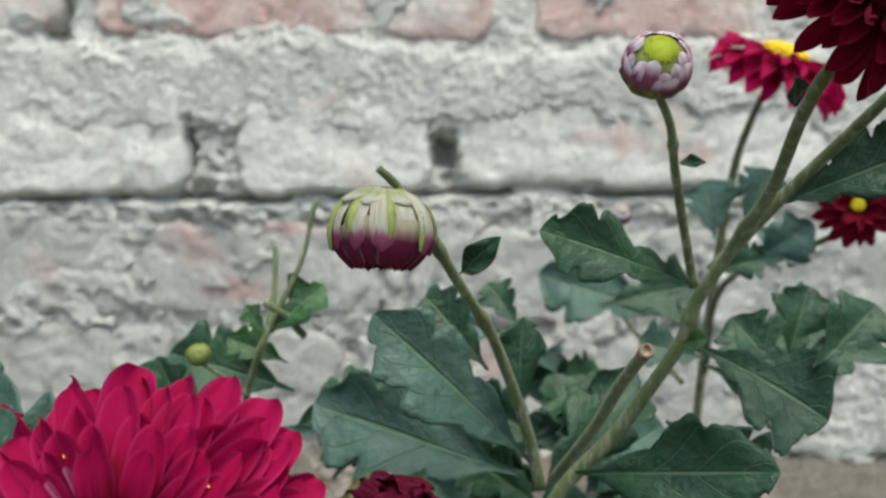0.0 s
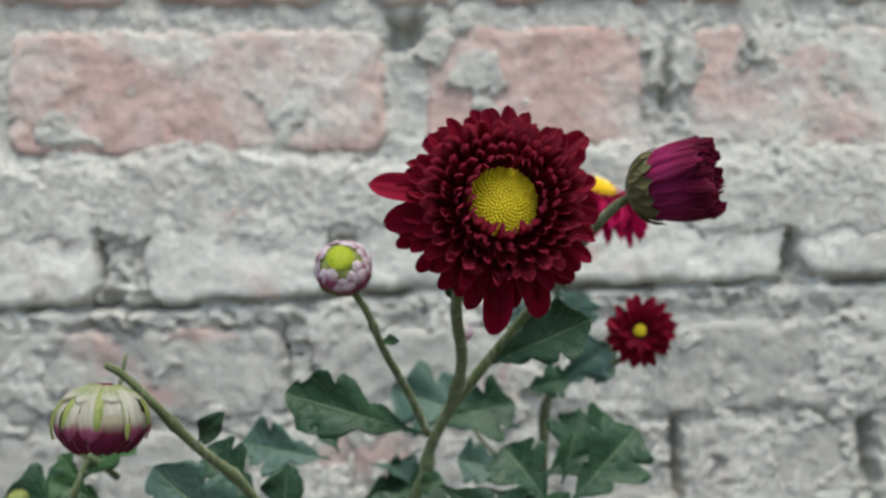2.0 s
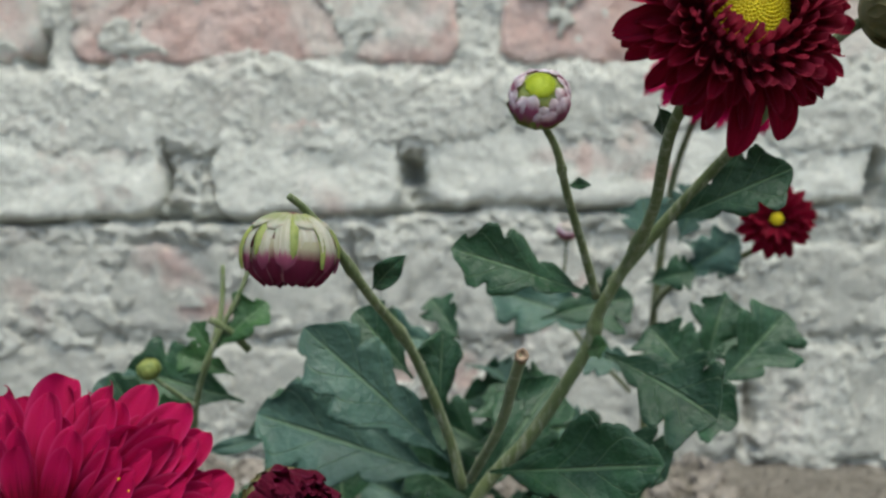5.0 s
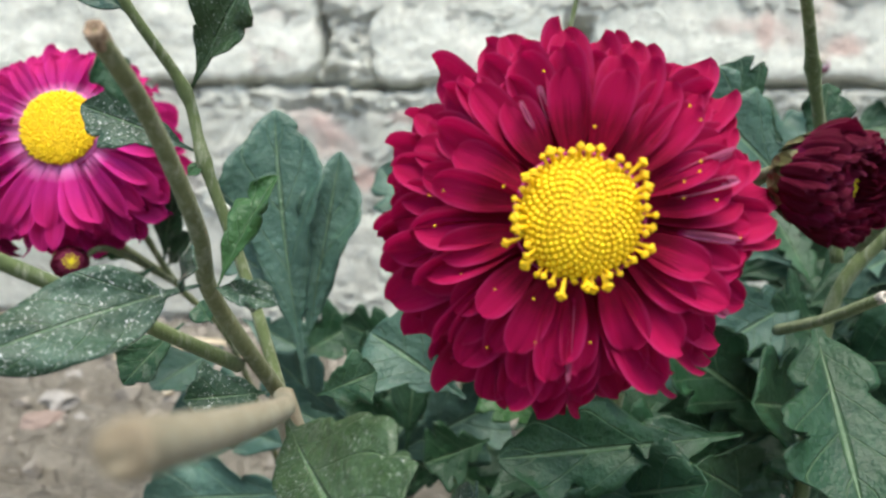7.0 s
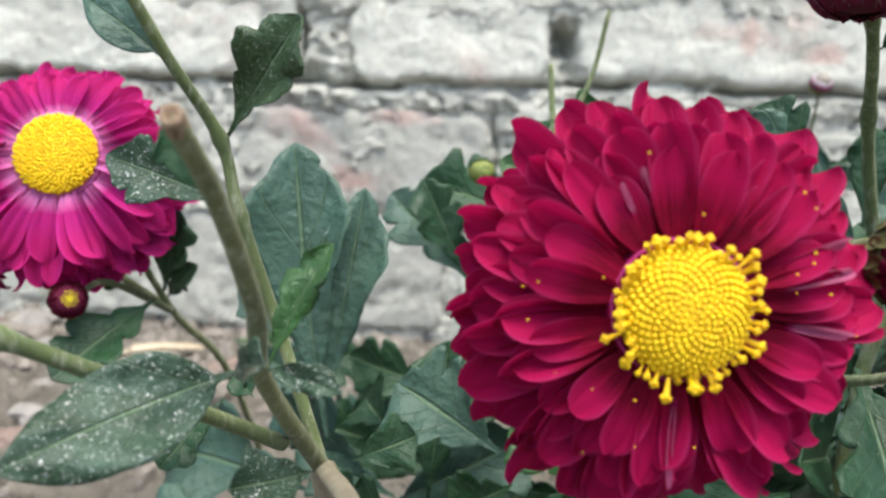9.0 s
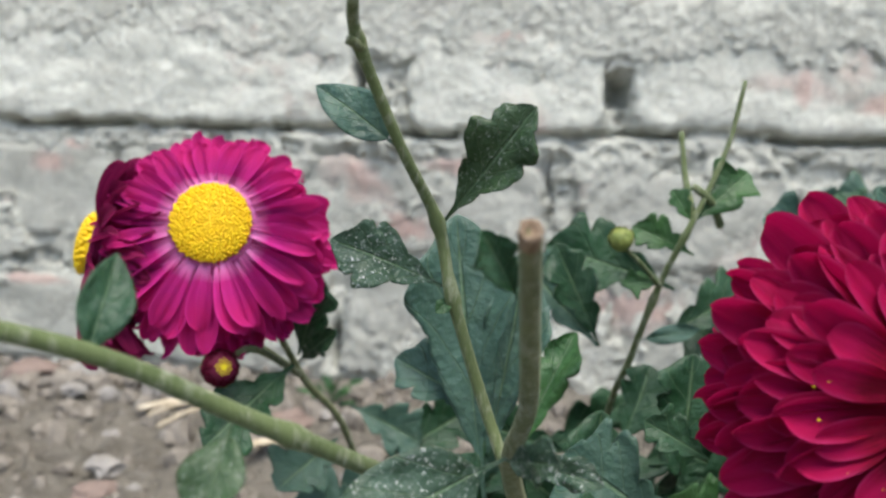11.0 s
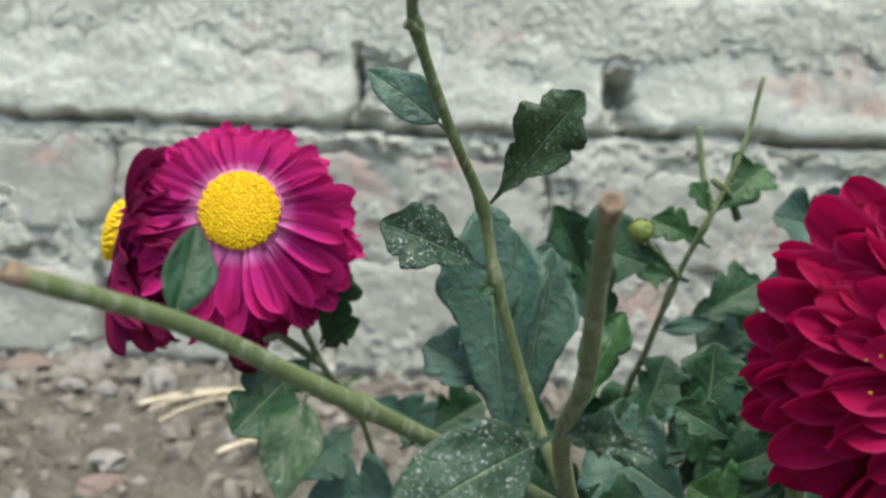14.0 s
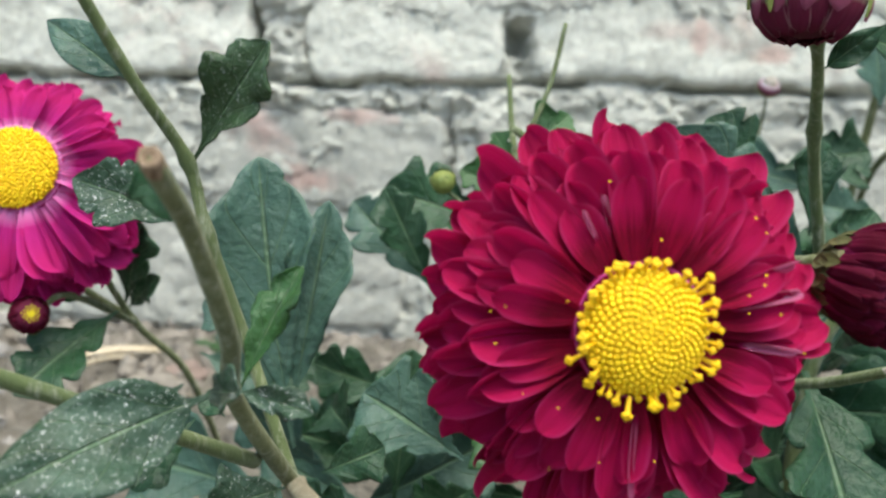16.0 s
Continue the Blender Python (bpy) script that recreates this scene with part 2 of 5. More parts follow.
# The lighter tip colour paints the reddish highlights on the quill ends.
QUILL = petal_material("crimson_quill", (0.17, 0.003, 0.016), (0.075, 0.0012, 0.008), (0.05, 0.002, 0.005), 0.2, (0.33, 0.03, 0.06), 0.30, tip_at=0.62)
PALE_EDGE = petal_material("pale_petal_edge", (0.74, 0.30, 0.46), (0.52, 0.07, 0.22), (0.4, 0.01, 0.1), 0.2)
BUD_TIP = petal_material("mottled_bud_tip", (0.27, 0.045, 0.095), (0.14, 0.020, 0.045), (0.46, 0.44, 0.30), 0.40, (0.19, 0.022, 0.060), 0.5, edge=(0.55, 0.30, 0.33), edge_share=0.7)
BUD_WHITE = petal_material("silky_white_bud_petal", (0.68, 0.68, 0.62), (0.42, 0.42, 0.28), (0.34, 0.38, 0.16), 0.22, (0.34, 0.07, 0.15), 0.5, tip_at=0.90, ragged=0.4)
BUD_PETAL = petal_material("papery_bud_scale", (0.46, 0.47, 0.34), (0.26, 0.31, 0.12), (0.30, 0.34, 0.16), 0.30, (0.52, 0.52, 0.42), 0.6, tip_at=0.7)
RING_PETAL = petal_material("pale_bud_petal", (0.46, 0.14, 0.25), (0.27, 0.07, 0.13), (0.22, 0.23, 0.06), 0.55, (0.84, 0.74, 0.80), 0.5, tip_at=0.80)


def plain_organic(name, a, c, scale, rough=0.55, spec=0.35, sss=0.1):
    m, nt, b = mat(name, rough, spec)
    w = world_vec(nt)
    f = noise_tex(nt, scale, 5, 0.65, w)
    nt.links.new(ramp(nt, f, [(0.3, a), (0.7, c)]), b.inputs["Base Color"])
    b.inputs["Subsurface Weight"].default_value = sss
    b.inputs["Subsurface Radius"].default_value = (0.0015, 0.001, 0.0004)
    bump(nt, b, f, 0.3, 0.0008)
    return m


CALYX_DARK = plain_organic("olive_calyx", (0.06, 0.07, 0.022), (0.14, 0.12, 0.045), 600)
YELLOW = plain_organic("yellow_disc", (0.70, 0.43, 0.003), (0.88, 0.64, 0.010), 900)
YELLOW_DEEP = plain_organic("golden_floret", (0.66, 0.38, 0.002), (0.86, 0.56, 0.006), 600)
LIME = plain_organic("lime_disc", (0.30, 0.40, 0.015), (0.45, 0.52, 0.03), 700)
OCHRE = plain_organic("ochre_disc", (0.48, 0.40, 0.004), (0.66, 0.55, 0.012), 900)
CALYX = plain_organic("green_calyx", (0.10, 0.145, 0.030), (0.24, 0.27, 0.07), 500)


def stem_material(name, a, c, dust):
    m, nt, b = mat(name, 0.75, 0.25)
    w = world_vec(nt)
    mp = nt.nodes.new("ShaderNodeMapping")
    mp.inputs["Scale"].default_value = (1, 1, 0.25)
    nt.links.new(w, mp.inputs["Vector"])
    f = noise_tex(nt, 700, 5, 0.7, mp.outputs[0])
    col = ramp(nt, noise_tex(nt, 90, 4, 0.6, w), [(0.3, a), (0.7, c)])
    col = mix(nt, ramp(nt, f, [(0.5, grey(0.0)), (0.7, grey(dust))]), col, (0.42, 0.43, 0.34))
    nt.links.new(col, b.inputs["Base Color"])
    b.inputs["Sheen Weight"].default_value = 0.3
    b.inputs["Sheen Tint"].default_value = (0.6, 0.65, 0.5, 1)
    bump(nt, b, f, 0.8, 0.0007)
    return m


STEM = stem_material("downy_green_stem", (0.064, 0.092, 0.032), (0.122, 0.160, 0.062), 0.5)
STEM_DARK = stem_material("dark_green_stem", (0.055, 0.075, 0.03), (0.13, 0.15, 0.065), 0.4)
STEM_BROWN = stem_material("olive_brown_stem", (0.068, 0.080, 0.030), (0.142, 0.155, 0.068), 0.4)
WOOD = stem_material("tan_woody_stem", (0.14, 0.112, 0.07), (0.27, 0.22, 0.15), 0.35)
CUT_PALE = plain_organic("pale_cut_end", (0.30, 0.27, 0.22), (0.62, 0.58, 0.52), 1200, 0.9, 0.1, 0.0)
CUT = plain_organic("dry_cut_end", (0.10, 0.065, 0.04), (0.36, 0.27, 0.19), 1200, 0.9, 0.1, 0.0)


def leaf_material(name, low, high, dust, speck):
    m, nt, b = mat(name, 0.5, 0.28)
    u, v = uv_axes(nt)
    w = world_vec(nt)
    info = nt.nodes.new("ShaderNodeObjectInfo")
    col = ramp(nt, noise_tex(nt, 120, 5, 0.6, w), [(0.3, low), (0.7, high)])
    col = mix(nt, maths(nt, "MULTIPLY", info.outputs["Random"], 0.35), col, (0.010, 0.034, 0.016))
    au = maths(nt, "ABSOLUTE", u)
    # Midrib and side veins.
    mid = ramp(nt, au, [(0.02, grey(0.6)), (0.055, grey(0.0))])
    slope = maths(nt, "SUBTRACT", v, maths(nt, "MULTIPLY", au, 0.28))
    wave = maths(nt, "ABSOLUTE", maths(nt, "SINE", maths(nt, "MULTIPLY", slope, 15.0)))
    side = ramp(nt, wave, [(0.04, grey(0.38)), (0.12, grey(0.0))])
    vein = mix(nt, 1.0, mid, side, "LIGHTEN")
    col = mix(nt, vein, col, (0.13, 0.21, 0.11))
    film = ramp(nt, noise_tex(nt, 170, 5, 0.65, w, 0.4), [(0.38, grey(0.0)), (0.72, grey(dust))])
    col = mix(nt, film, col, (0.12, 0.20, 0.15))
    spots = ramp(nt, noise_tex(nt, 2100, 3, 0.8, w), [(0.57, grey(0.0)), (0.68, grey(speck))])
    drift = ramp(nt, noise_tex(nt, 210, 4, 0.7, w, 0.8), [(0.36, grey(0.08)), (0.56, grey(1.0))])
    col = mix(nt, maths(nt, "MULTIPLY", spots, drift), col, (0.62, 0.64, 0.62))
    nt.links.new(col, b.inputs["Base Color"])
    nt.links.new(ramp(nt, film, [(0.0, grey(0.38)), (0.8, grey(0.75))]), b.inputs["Roughness"])
    h = maths(nt, "SUBTRACT", noise_tex(nt, 420, 4, 0.6, w), maths(nt, "MULTIPLY", vein, 1.1))
    bump(nt, b, h, 0.8, 0.0010)
    b.inputs["Subsurface Weight"].default_value = 0.08
    b.inputs["Subsurface Radius"].default_value = (0.0006, 0.001, 0.0003)
    return m


LEAF = leaf_material("green_leaf", (0.007, 0.033, 0.012), (0.021, 0.072, 0.028), 0.14, 0.08)
LEAF_DUSTY = leaf_material("dusty_leaf", (0.011, 0.031, 0.015), (0.024, 0.056, 0.029), 0.38, 0.9)
LEAF_SPECK = leaf_material("speckled_leaf", (0.020, 0.044, 0.015), (0.046, 0.086, 0.030), 0.12, 0.45)
LEAF_PALE = leaf_material("bluish_leaf", (0.032, 0.078, 0.057), (0.062, 0.132, 0.102), 0.30, 0.10)
LEAF_FRESH = leaf_material("fresh_leaf", (0.018, 0.062, 0.016), (0.042, 0.118, 0.030), 0.10, 0.1)


# ---- mesh helpers ----
def mesh_from(name, verts, faces, uvs=None, smooth=True):
    me = bpy.data.meshes.new(name)
    me.from_pydata(verts, [], faces)
    if uvs is not None:
        layer = me.uv_layers.new(name="along")
        for loop in me.loops:
            layer.data[loop.index].uv = uvs[loop.vertex_index]
    if smooth:
        me.polygons.foreach_set("use_smooth", [True] * len(me.polygons))
    me.update()
    return me


def part(name, me, material, parent, label="", m=None):
    """One mesh under a thing or a part. Without m its vertices are places in the world."""
    if not me.materials:
        me.materials.append(material)
    ob = new(name, me)
    ob.parent = parent
    if m is None:
        ob.matrix_parent_inverse = PLACE[parent].inverted()
        PLACE[ob] = Matrix()
    else:
        ob.matrix_basis = m
        PLACE[ob] = PLACE[parent] @ m
    return tagged(ob, label) if label else ob


PLACE = {}


def thing(name, base, label, category, group=""):
    ob = new(name)
    ob.empty_display_size = 0.01
    ob.location = base
    PLACE[ob] = Matrix.Translation(base)
    return tagged(ob, label, category, group)


def grid_faces(rows, cols, closed=False):
    out = []
    for i in range(rows - 1):
        for j in range(cols if closed else cols - 1):
            k = (j + 1) % cols
            out.append((i * cols + j, i * cols + k, (i + 1) * cols + k, (i + 1) * cols + j))
    return out


def spline(points, steps):
    """Places along a smooth line through the points."""
    p = [Vector(q) for q in points]
    p = [p[0] * 2 - p[1]] + p + [p[-1] * 2 - p[-2]]
    out = []
    for i in range(1, len(p) - 2):
        for s in range(steps):
            t = s / steps
            a, b_, c, d = p[i - 1], p[i], p[i + 1], p[i + 2]
            out.append(0.5 * (2 * b_ + (c - a) * t + (2 * a - 5 * b_ + 4 * c - d) * t * t + (3 * b_ - a - 3 * c + d) * t ** 3))
    out.append(p[-2])
    return out


def tube(points, r0, r1, seed=0, steps=7, sides=9, knobs=()):
    """A ridged, slightly uneven stalk along the points, with its ends closed. knobs: shares of its length that swell."""
    line = spline(points, steps)
    n = len(line)
    verts, rnd = [], random.Random(seed)
    up = Vector((0.3, 0.9, 0.2)).normalized()
    phase = rnd.random() * 6
    for i, c in enumerate(line):
        d = (line[min(i + 1, n - 1)] - line[max(i - 1, 0)]).normalized()
        x = up.cross(d).normalized()
        y = d.cross(x)
        up = y
        s = i / (n - 1)
        r = r0 + (r1 - r0) * s
        r *= 1 + 0.05 * noise.noise(c * 300) + sum(0.45 * math.exp(-((s - k) / 0.02) ** 2) for k in knobs)
        for j in range(sides):
            a = 2 * math.pi * j / sides
            q = r * (1 + 0.07 * math.cos(3 * a + phase))
            verts.append(c + x * (q * math.cos(a)) + y * (q * math.sin(a)))
    faces = grid_faces(n, sides, True)
    faces.append(tuple(range(sides))[::-1])
    faces.append(tuple(range((n - 1) * sides, n * sides)))
    return mesh_from("stalk", verts, faces)


def cut_end(points, r, seed, solid=False):
    """The ragged dry end of a cut stalk: a short hollow collar at the first point."""
    a, c = Vector(points[0]), Vector(points[1])
    d = (a - c).normalized()
    x = d.orthogonal().normalized()
    y = d.cross(x)
    rnd = random.Random(seed)
    rings = ((1.02, -1.6), (1.10, -0.2), (1.04, 0.55), (0.66, 0.6), (0.5, 0.05), (0.08, 0.0))
    if solid:
        rings = ((1.02, -1.6), (1.08, -0.4), (1.0, 0.1), (0.8, 0.35), (0.5, 0.3), (0.08, 0.36))
    sides, verts = 12, []
    for k, h in rings:
        for j in range(sides):
            an = 2 * math.pi * j / sides
            q = r * k * rnd.uniform(0.93, 1.07)
            verts.append(a + x * (q * math.cos(an)) + y * (q * math.sin(an)) + d * (r * (h + (rnd.uniform(-0.25, 0.25) if h > 0 else 0))))
    faces = grid_faces(len(rings), sides, True)
    faces.append(tuple(range((len(rings) - 1) * sides, len(rings) * sides)))
    return mesh_from("cut_end", verts, faces)


def smooth_step(lo, hi, t):
    t = max(0.0, min(1.0, (t - lo) / (hi - lo)))
    return t * t * (3 - 2 * t)


def leaf_mesh(length, width, seed, lobes=3, depth=0.42, fold=0.25, curl=0.25, stalk=0.14):
    """A lobed chrysanthemum leaf along +x, its upper face to +z, with a short stalk at the root."""
    rnd = random.Random(seed)
    n, m = 72, 13
    verts, uvs = [], []
    ph = rnd.uniform(-0.06, 0.06)
    ripple, bend = rnd.uniform(0.6, 1.4), rnd.uniform(-0.06, 0.06)
    side = [rnd.uniform(0.85, 1.1), rnd.uniform(0.85, 1.1)]
    swell = [rnd.uniform(0.82, 1.12) for _ in range(12)]
    for i in range(n):
        s = i / (n - 1)
        if s < stalk:
            env = 0.035 + 0.05 * (s / stalk) ** 2
            notch = [0.0, 0.0]
        else:
            q = (s - stalk) / (1 - stalk)
            if lobes < 2:
                env = max(0.02, math.sin(math.pi * q ** 0.85)) ** 0.8
            elif q < 0.58:
                env = 0.085 + 0.915 * (q / 0.58) ** 0.9
            else:
                env = (1 - ((q - 0.58) / 0.42) ** 1.7) ** 0.75 if q < 0.999 else 0.0
            notch = []
            for k in (0, 1):
                # Rounded lobes with round bays between them, each lobe with a blunt tooth or two.
                turn = (q + ph * (1 if k else -1)) * (lobes + 0.25)
                lobe = math.sin(math.pi * (turn % 1.0)) ** 0.62
                tooth = math.sin(math.pi * ((turn * 2.5 + 0.2 * k) % 1.0)) ** 0.8
                if lobes < 2:
                    notch.append(0.03 * (1 - tooth) * (1 - smooth_step(0.9, 1.0, q)))
                else:
                    bay = 1.05 * depth * (1 - lobe) * (0.35 + 0.65 * smooth_step(0.05, 0.3, q)) * (1 - smooth_step(0.84, 0.98, q))
                    notch.append(1 - swell[2 * int(turn) % 10 + k] * (1 - bay) + 0.07 * (1 - tooth) * (1 - smooth_step(0.94, 1.0, q)))
        for j in range(m):
            u = -1 + 2 * j / (m - 1)
            half = 0.5 * width * env * (1 - notch[u > 0] * abs(u) ** 1.5) * side[u > 0]
            y = u * half
            x = length * s + (0.36 if lobes > 1 else 0.08) * abs(y) * (0.3 + env) * (1 - s) ** 0.3
            z = fold * abs(y) - curl * length * s * s + 0.065 * length * ripple * math.sin(9 * s + 2.2 * u + seed) * abs(u) * env
            y += bend * length * s * s
            verts.append((x, y, z))
            uvs.append((u, s))
    # The under face, a leaf's thickness below.
    t = min(0.00035, width * 0.035)
    k = len(verts)
    verts += [(x, y, z - t) for x, y, z in verts]
    uvs += uvs[:]
    top = grid_faces(n, m)
    faces = [f[::-1] for f in top] + [tuple(k + q for q in f) for f in top]
    rim = [j for j in range(m)] + [i * m + m - 1 for i in range(1, n)] + [(n - 1) * m + j for j in range(m - 2, -1, -1)] + [i * m for i in range(n - 2, 0, -1)]
    for a, c in zip(rim, rim[1:] + rim[:1]):
        faces.append((a, c, k + c, k + a))
    return mesh_from("leaf", verts, faces, uvs)


SEED = [10]


def leaf(parent, base, tip, width, material=None, face=(0, -1, 0.35), lobes=3, depth=0.52, fold=0.3, curl=0.12, label="", stalk=0.14):
    """A leaf from its root to its tip, its upper side turned to face as far as it goes."""
    SEED[0] += 1
    base, tip = Vector(base), Vector(tip)
    x = (tip - base)
    length = x.length
    x = x.normalized()
    f = Vector(face)
    z = (f - x * f.dot(x)).normalized()
    # The curl drops the tip: turn the root up by as much.
    m = Matrix((x, z.cross(x), z)).transposed().to_4x4()
    m.translation = base
    m = m @ Matrix.Rotation(-math.atan(curl), 4, "Y")
    me = leaf_mesh(length / math.cos(math.atan(curl)), width * 1.1, SEED[0], lobes, depth, fold, curl, stalk)
    me.transform(m)
    return part("leaf", me, material or LEAF, parent, label)


def stem(parent, points, r0, r1, material=None, knobs=(), label="", name="stem"):
    SEED[0] += 1
    return part(name, tube(points, r0, r1, SEED[0], knobs=knobs), material or STEM, parent, label)


# ---- blossoms ----
def petal_mesh(kind, seed):
    """A petal of length 1 along +x and width 1, hollow side to +z."""
    rnd = random.Random(seed)
    n, m = 15, 9
    verts, uvs = [], []
    tw, side = rnd.uniform(-0.28, 0.28), rnd.uniform(-0.07, 0.07)
    droop, lift = rnd.uniform(0.05, 0.16), rnd.uniform(0.0, 0.06)
    hollow = rnd.uniform(0.10, 0.55)
    nod, notch = rnd.uniform(-1.0, 1.0), rnd.uniform(0.0, 0.035)
    for i in range(n):
        s = math.sin(math.pi / 2 * i / (n - 1)) ** 0.9 if i else 0.0
        if kind == "quill":
            w = 0.45 + 0.55 * math.sin(math.pi * min(1, s * 0.62 + 0.1))
            w *= 1 if s < 0.86 else math.sqrt(max(0.02, 1 - ((s - 0.86) / 0.14) ** 2))
            mid = -0.06 * s + 0.34 * s ** 3
            cup = 0.55
        elif kind == "lance":
            w = 0.30 + 0.70 * math.sin(math.pi * min(0.5, s * 0.85)) ** 1.1
            w *= 1 if s < 0.55 else max(0.02, 1 - ((s - 0.55) / 0.45) ** 1.9) ** 0.8
            mid = lift * 2.2 * s - droop * 1.6 * s * s
            cup = 0.30 + hollow
        elif kind == "spoon":
            w = 0.36 + 0.64 * math.sin(math.pi * min(0.5, s * 0.78)) ** 1.3
            w *= 1 if s < 0.66 else max(0.012, 1 - ((s - 0.66) / 0.34) ** 2.4) ** 0.55
            mid = lift * 3.0 * s - droop * 1.6 * s * s + nod * 0.10 * s ** 4
            cup = 0.20 + 0.8 * hollow
        elif kind == "oval":
            # Boat-shaped, with a soft keel, a blunt tip and slightly rolled sides.
            w = 0.30 + 0.70 * math.sin(math.pi * min(0.5, s * 0.80)) ** 1.2
            w *= 1 if s < 0.66 else max(0.012, 1 - ((s - 0.66) / 0.34) ** 2.7) ** 0.52
            mid = lift * 2.6 * s - droop * 1.3 * s * s + 0.05 * s ** 5
            cup = 0.16 + 0.55 * hollow
        elif kind == "wrap":
            w = 0.7 + 0.3 * math.sin(math.pi * min(1, s * 0.9 + 0.05))
            w *= 1 if s < 0.72 else max(0.02, 1 - ((s - 0.72) / 0.28) ** 2) ** 0.7
            mid = 0.50 * s * s
            cup = 0.5
        elif kind == "strap":
            w = 0.6 + 0.4 * math.sin(math.pi * min(1, s * 0.7 + 0.05))
            w *= 1 if s < 0.8 else math.sqrt(max(0.03, 1 - ((s - 0.8) / 0.2) ** 2))
            mid = 0.10 * s - 0.16 * s * s
            cup = 0.35
        else:
            w = 0.34 + 0.66 * math.sin(math.pi * min(0.5, s * 0.72)) ** 1.2
            w *= 1 if s < 0.70 else math.sqrt(max(0.015, 1 - ((s - 0.70) / 0.30) ** 2.2))
            mid = lift * 2.2 * s - droop * 2.0 * s * s
            cup = hollow
        for j in range(m):
            u = -1 + 2 * j / (m - 1)
            y = 0.5 * u * w
            x = s - (notch * max(0.0, math.cos(u * 5.0)) * smooth_step(0.8, 1.0, s) if kind in ("spoon", "flat") else 0.0)
            ridge = (0.055 if kind == "spoon" else 0.022 if kind == "oval" else 0.032) * math.cos(u * 7.5) * (0.3 + 0.7 * s)
            z = mid + cup * (u * u) * 0.28 * w + ridge * w + tw * u * s * 0.5
            verts.append((x, y + side * s * s, z))
            uvs.append((u, s))
    return mesh_from("petal_" + kind, verts, grid_faces(n, m), uvs)


PETALS = {}


def petals_of(kind, material, count=9):
    key = (kind, material.name)
    if key not in PETALS:
        PETALS[key] = []
        for k in range(count):
            me = petal_mesh(kind, 31 * k + len(PETALS))
            me.materials.append(material)
            PETALS[key].append(me)
    return PETALS[key]


def facing(center, normal, spin=0.0):
    z = Vector(normal).normalized()
    x = Vector((0, 0, 1)).cross(z).normalized()
    m = Matrix((x, z.cross(x), z)).transposed().to_4x4()
    m.translation = center
    return m @ Matrix.Rotation(spin, 4, "Z")


def ball(bm_v, bm_f, c, r, squash=1.0):
    """Adds a small knob of 26 corners to lists of corners and faces."""
    k = len(bm_v)
    for a in (0.35, 0.9, 1.57, 2.3):
        for j in range(6):
            t = 2 * math.pi * j / 6
            bm_v.append((c[0] + r * math.sin(a) * math.cos(t), c[1] + r * math.sin(a) * math.sin(t), c[2] + r * squash * math.cos(a)))
    for i in range(3):
        for j in range(6):
            bm_f.append((k + i * 6 + j, k + (i + 1) * 6 + j, k + (i + 1) * 6 + (j + 1) % 6, k + i * 6 + (j + 1) % 6))
    bm_f.append(tuple(k + j for j in range(6)))


def dome_mesh(r, h, bumps, size):
    """The middle of a blossom: a dome set with a spiral of tiny florets."""
    verts, faces = [], []
    rnd = random.Random(bumps)
    loose = 1.0 if bumps > 400 else 0.25
    rings, sides = 7, 20
    for i in range(rings):
        a = i / (rings - 1) * math.pi / 2
        for j in range(sides):
            t = 2 * math.pi * j / sides
            verts.append((r * math.cos(a) * math.cos(t), r * math.cos(a) * math.sin(t), h * math.sin(a)))
    faces += grid_faces(rings, sides, True)
    for k in range(bumps):
        q = math.sqrt((k + 0.5) / bumps)
        t = k * 2.39996 + loose * rnd.uniform(-0.5, 0.5) / math.sqrt(bumps) / max(q, 0.1)
        q = min(1.0, q + loose * rnd.uniform(-0.4, 0.4) / math.sqrt(bumps))
        z = h * math.sqrt(max(0, 1 - q * q * 0.96))
        ball(verts, faces, (q * r * math.cos(t), q * r * math.sin(t), z), size * (0.75 + 0.4 * q), 1.15)
    return mesh_from("disc", verts, faces)


def stamen_mesh():
    """An open disc floret of length 1 along +x: a thin stalk with a three-lobed knob."""
    verts, faces = [], []
    for i in range(4):
        for j in range(5):
            t = 2 * math.pi * j / 5
            r = 0.09 + 0.02 * i
            verts.append((i / 3 * 0.8, r * math.cos(t), r * math.sin(t) + 0.12 * (i / 3) ** 2))
    faces += grid_faces(4, 5, True)
    for dx, dy, dz in ((0.86, 0.12, 0.12), (0.86, -0.12, 0.12), (0.95, 0.0, 0.05), (0.82, 0.0, 0.2)):
        ball(verts, faces, (dx, dy, dz), 0.15)
    return mesh_from("stamen", verts, faces)


STAMEN = stamen_mesh()
STAMEN.materials.append(YELLOW_DEEP)


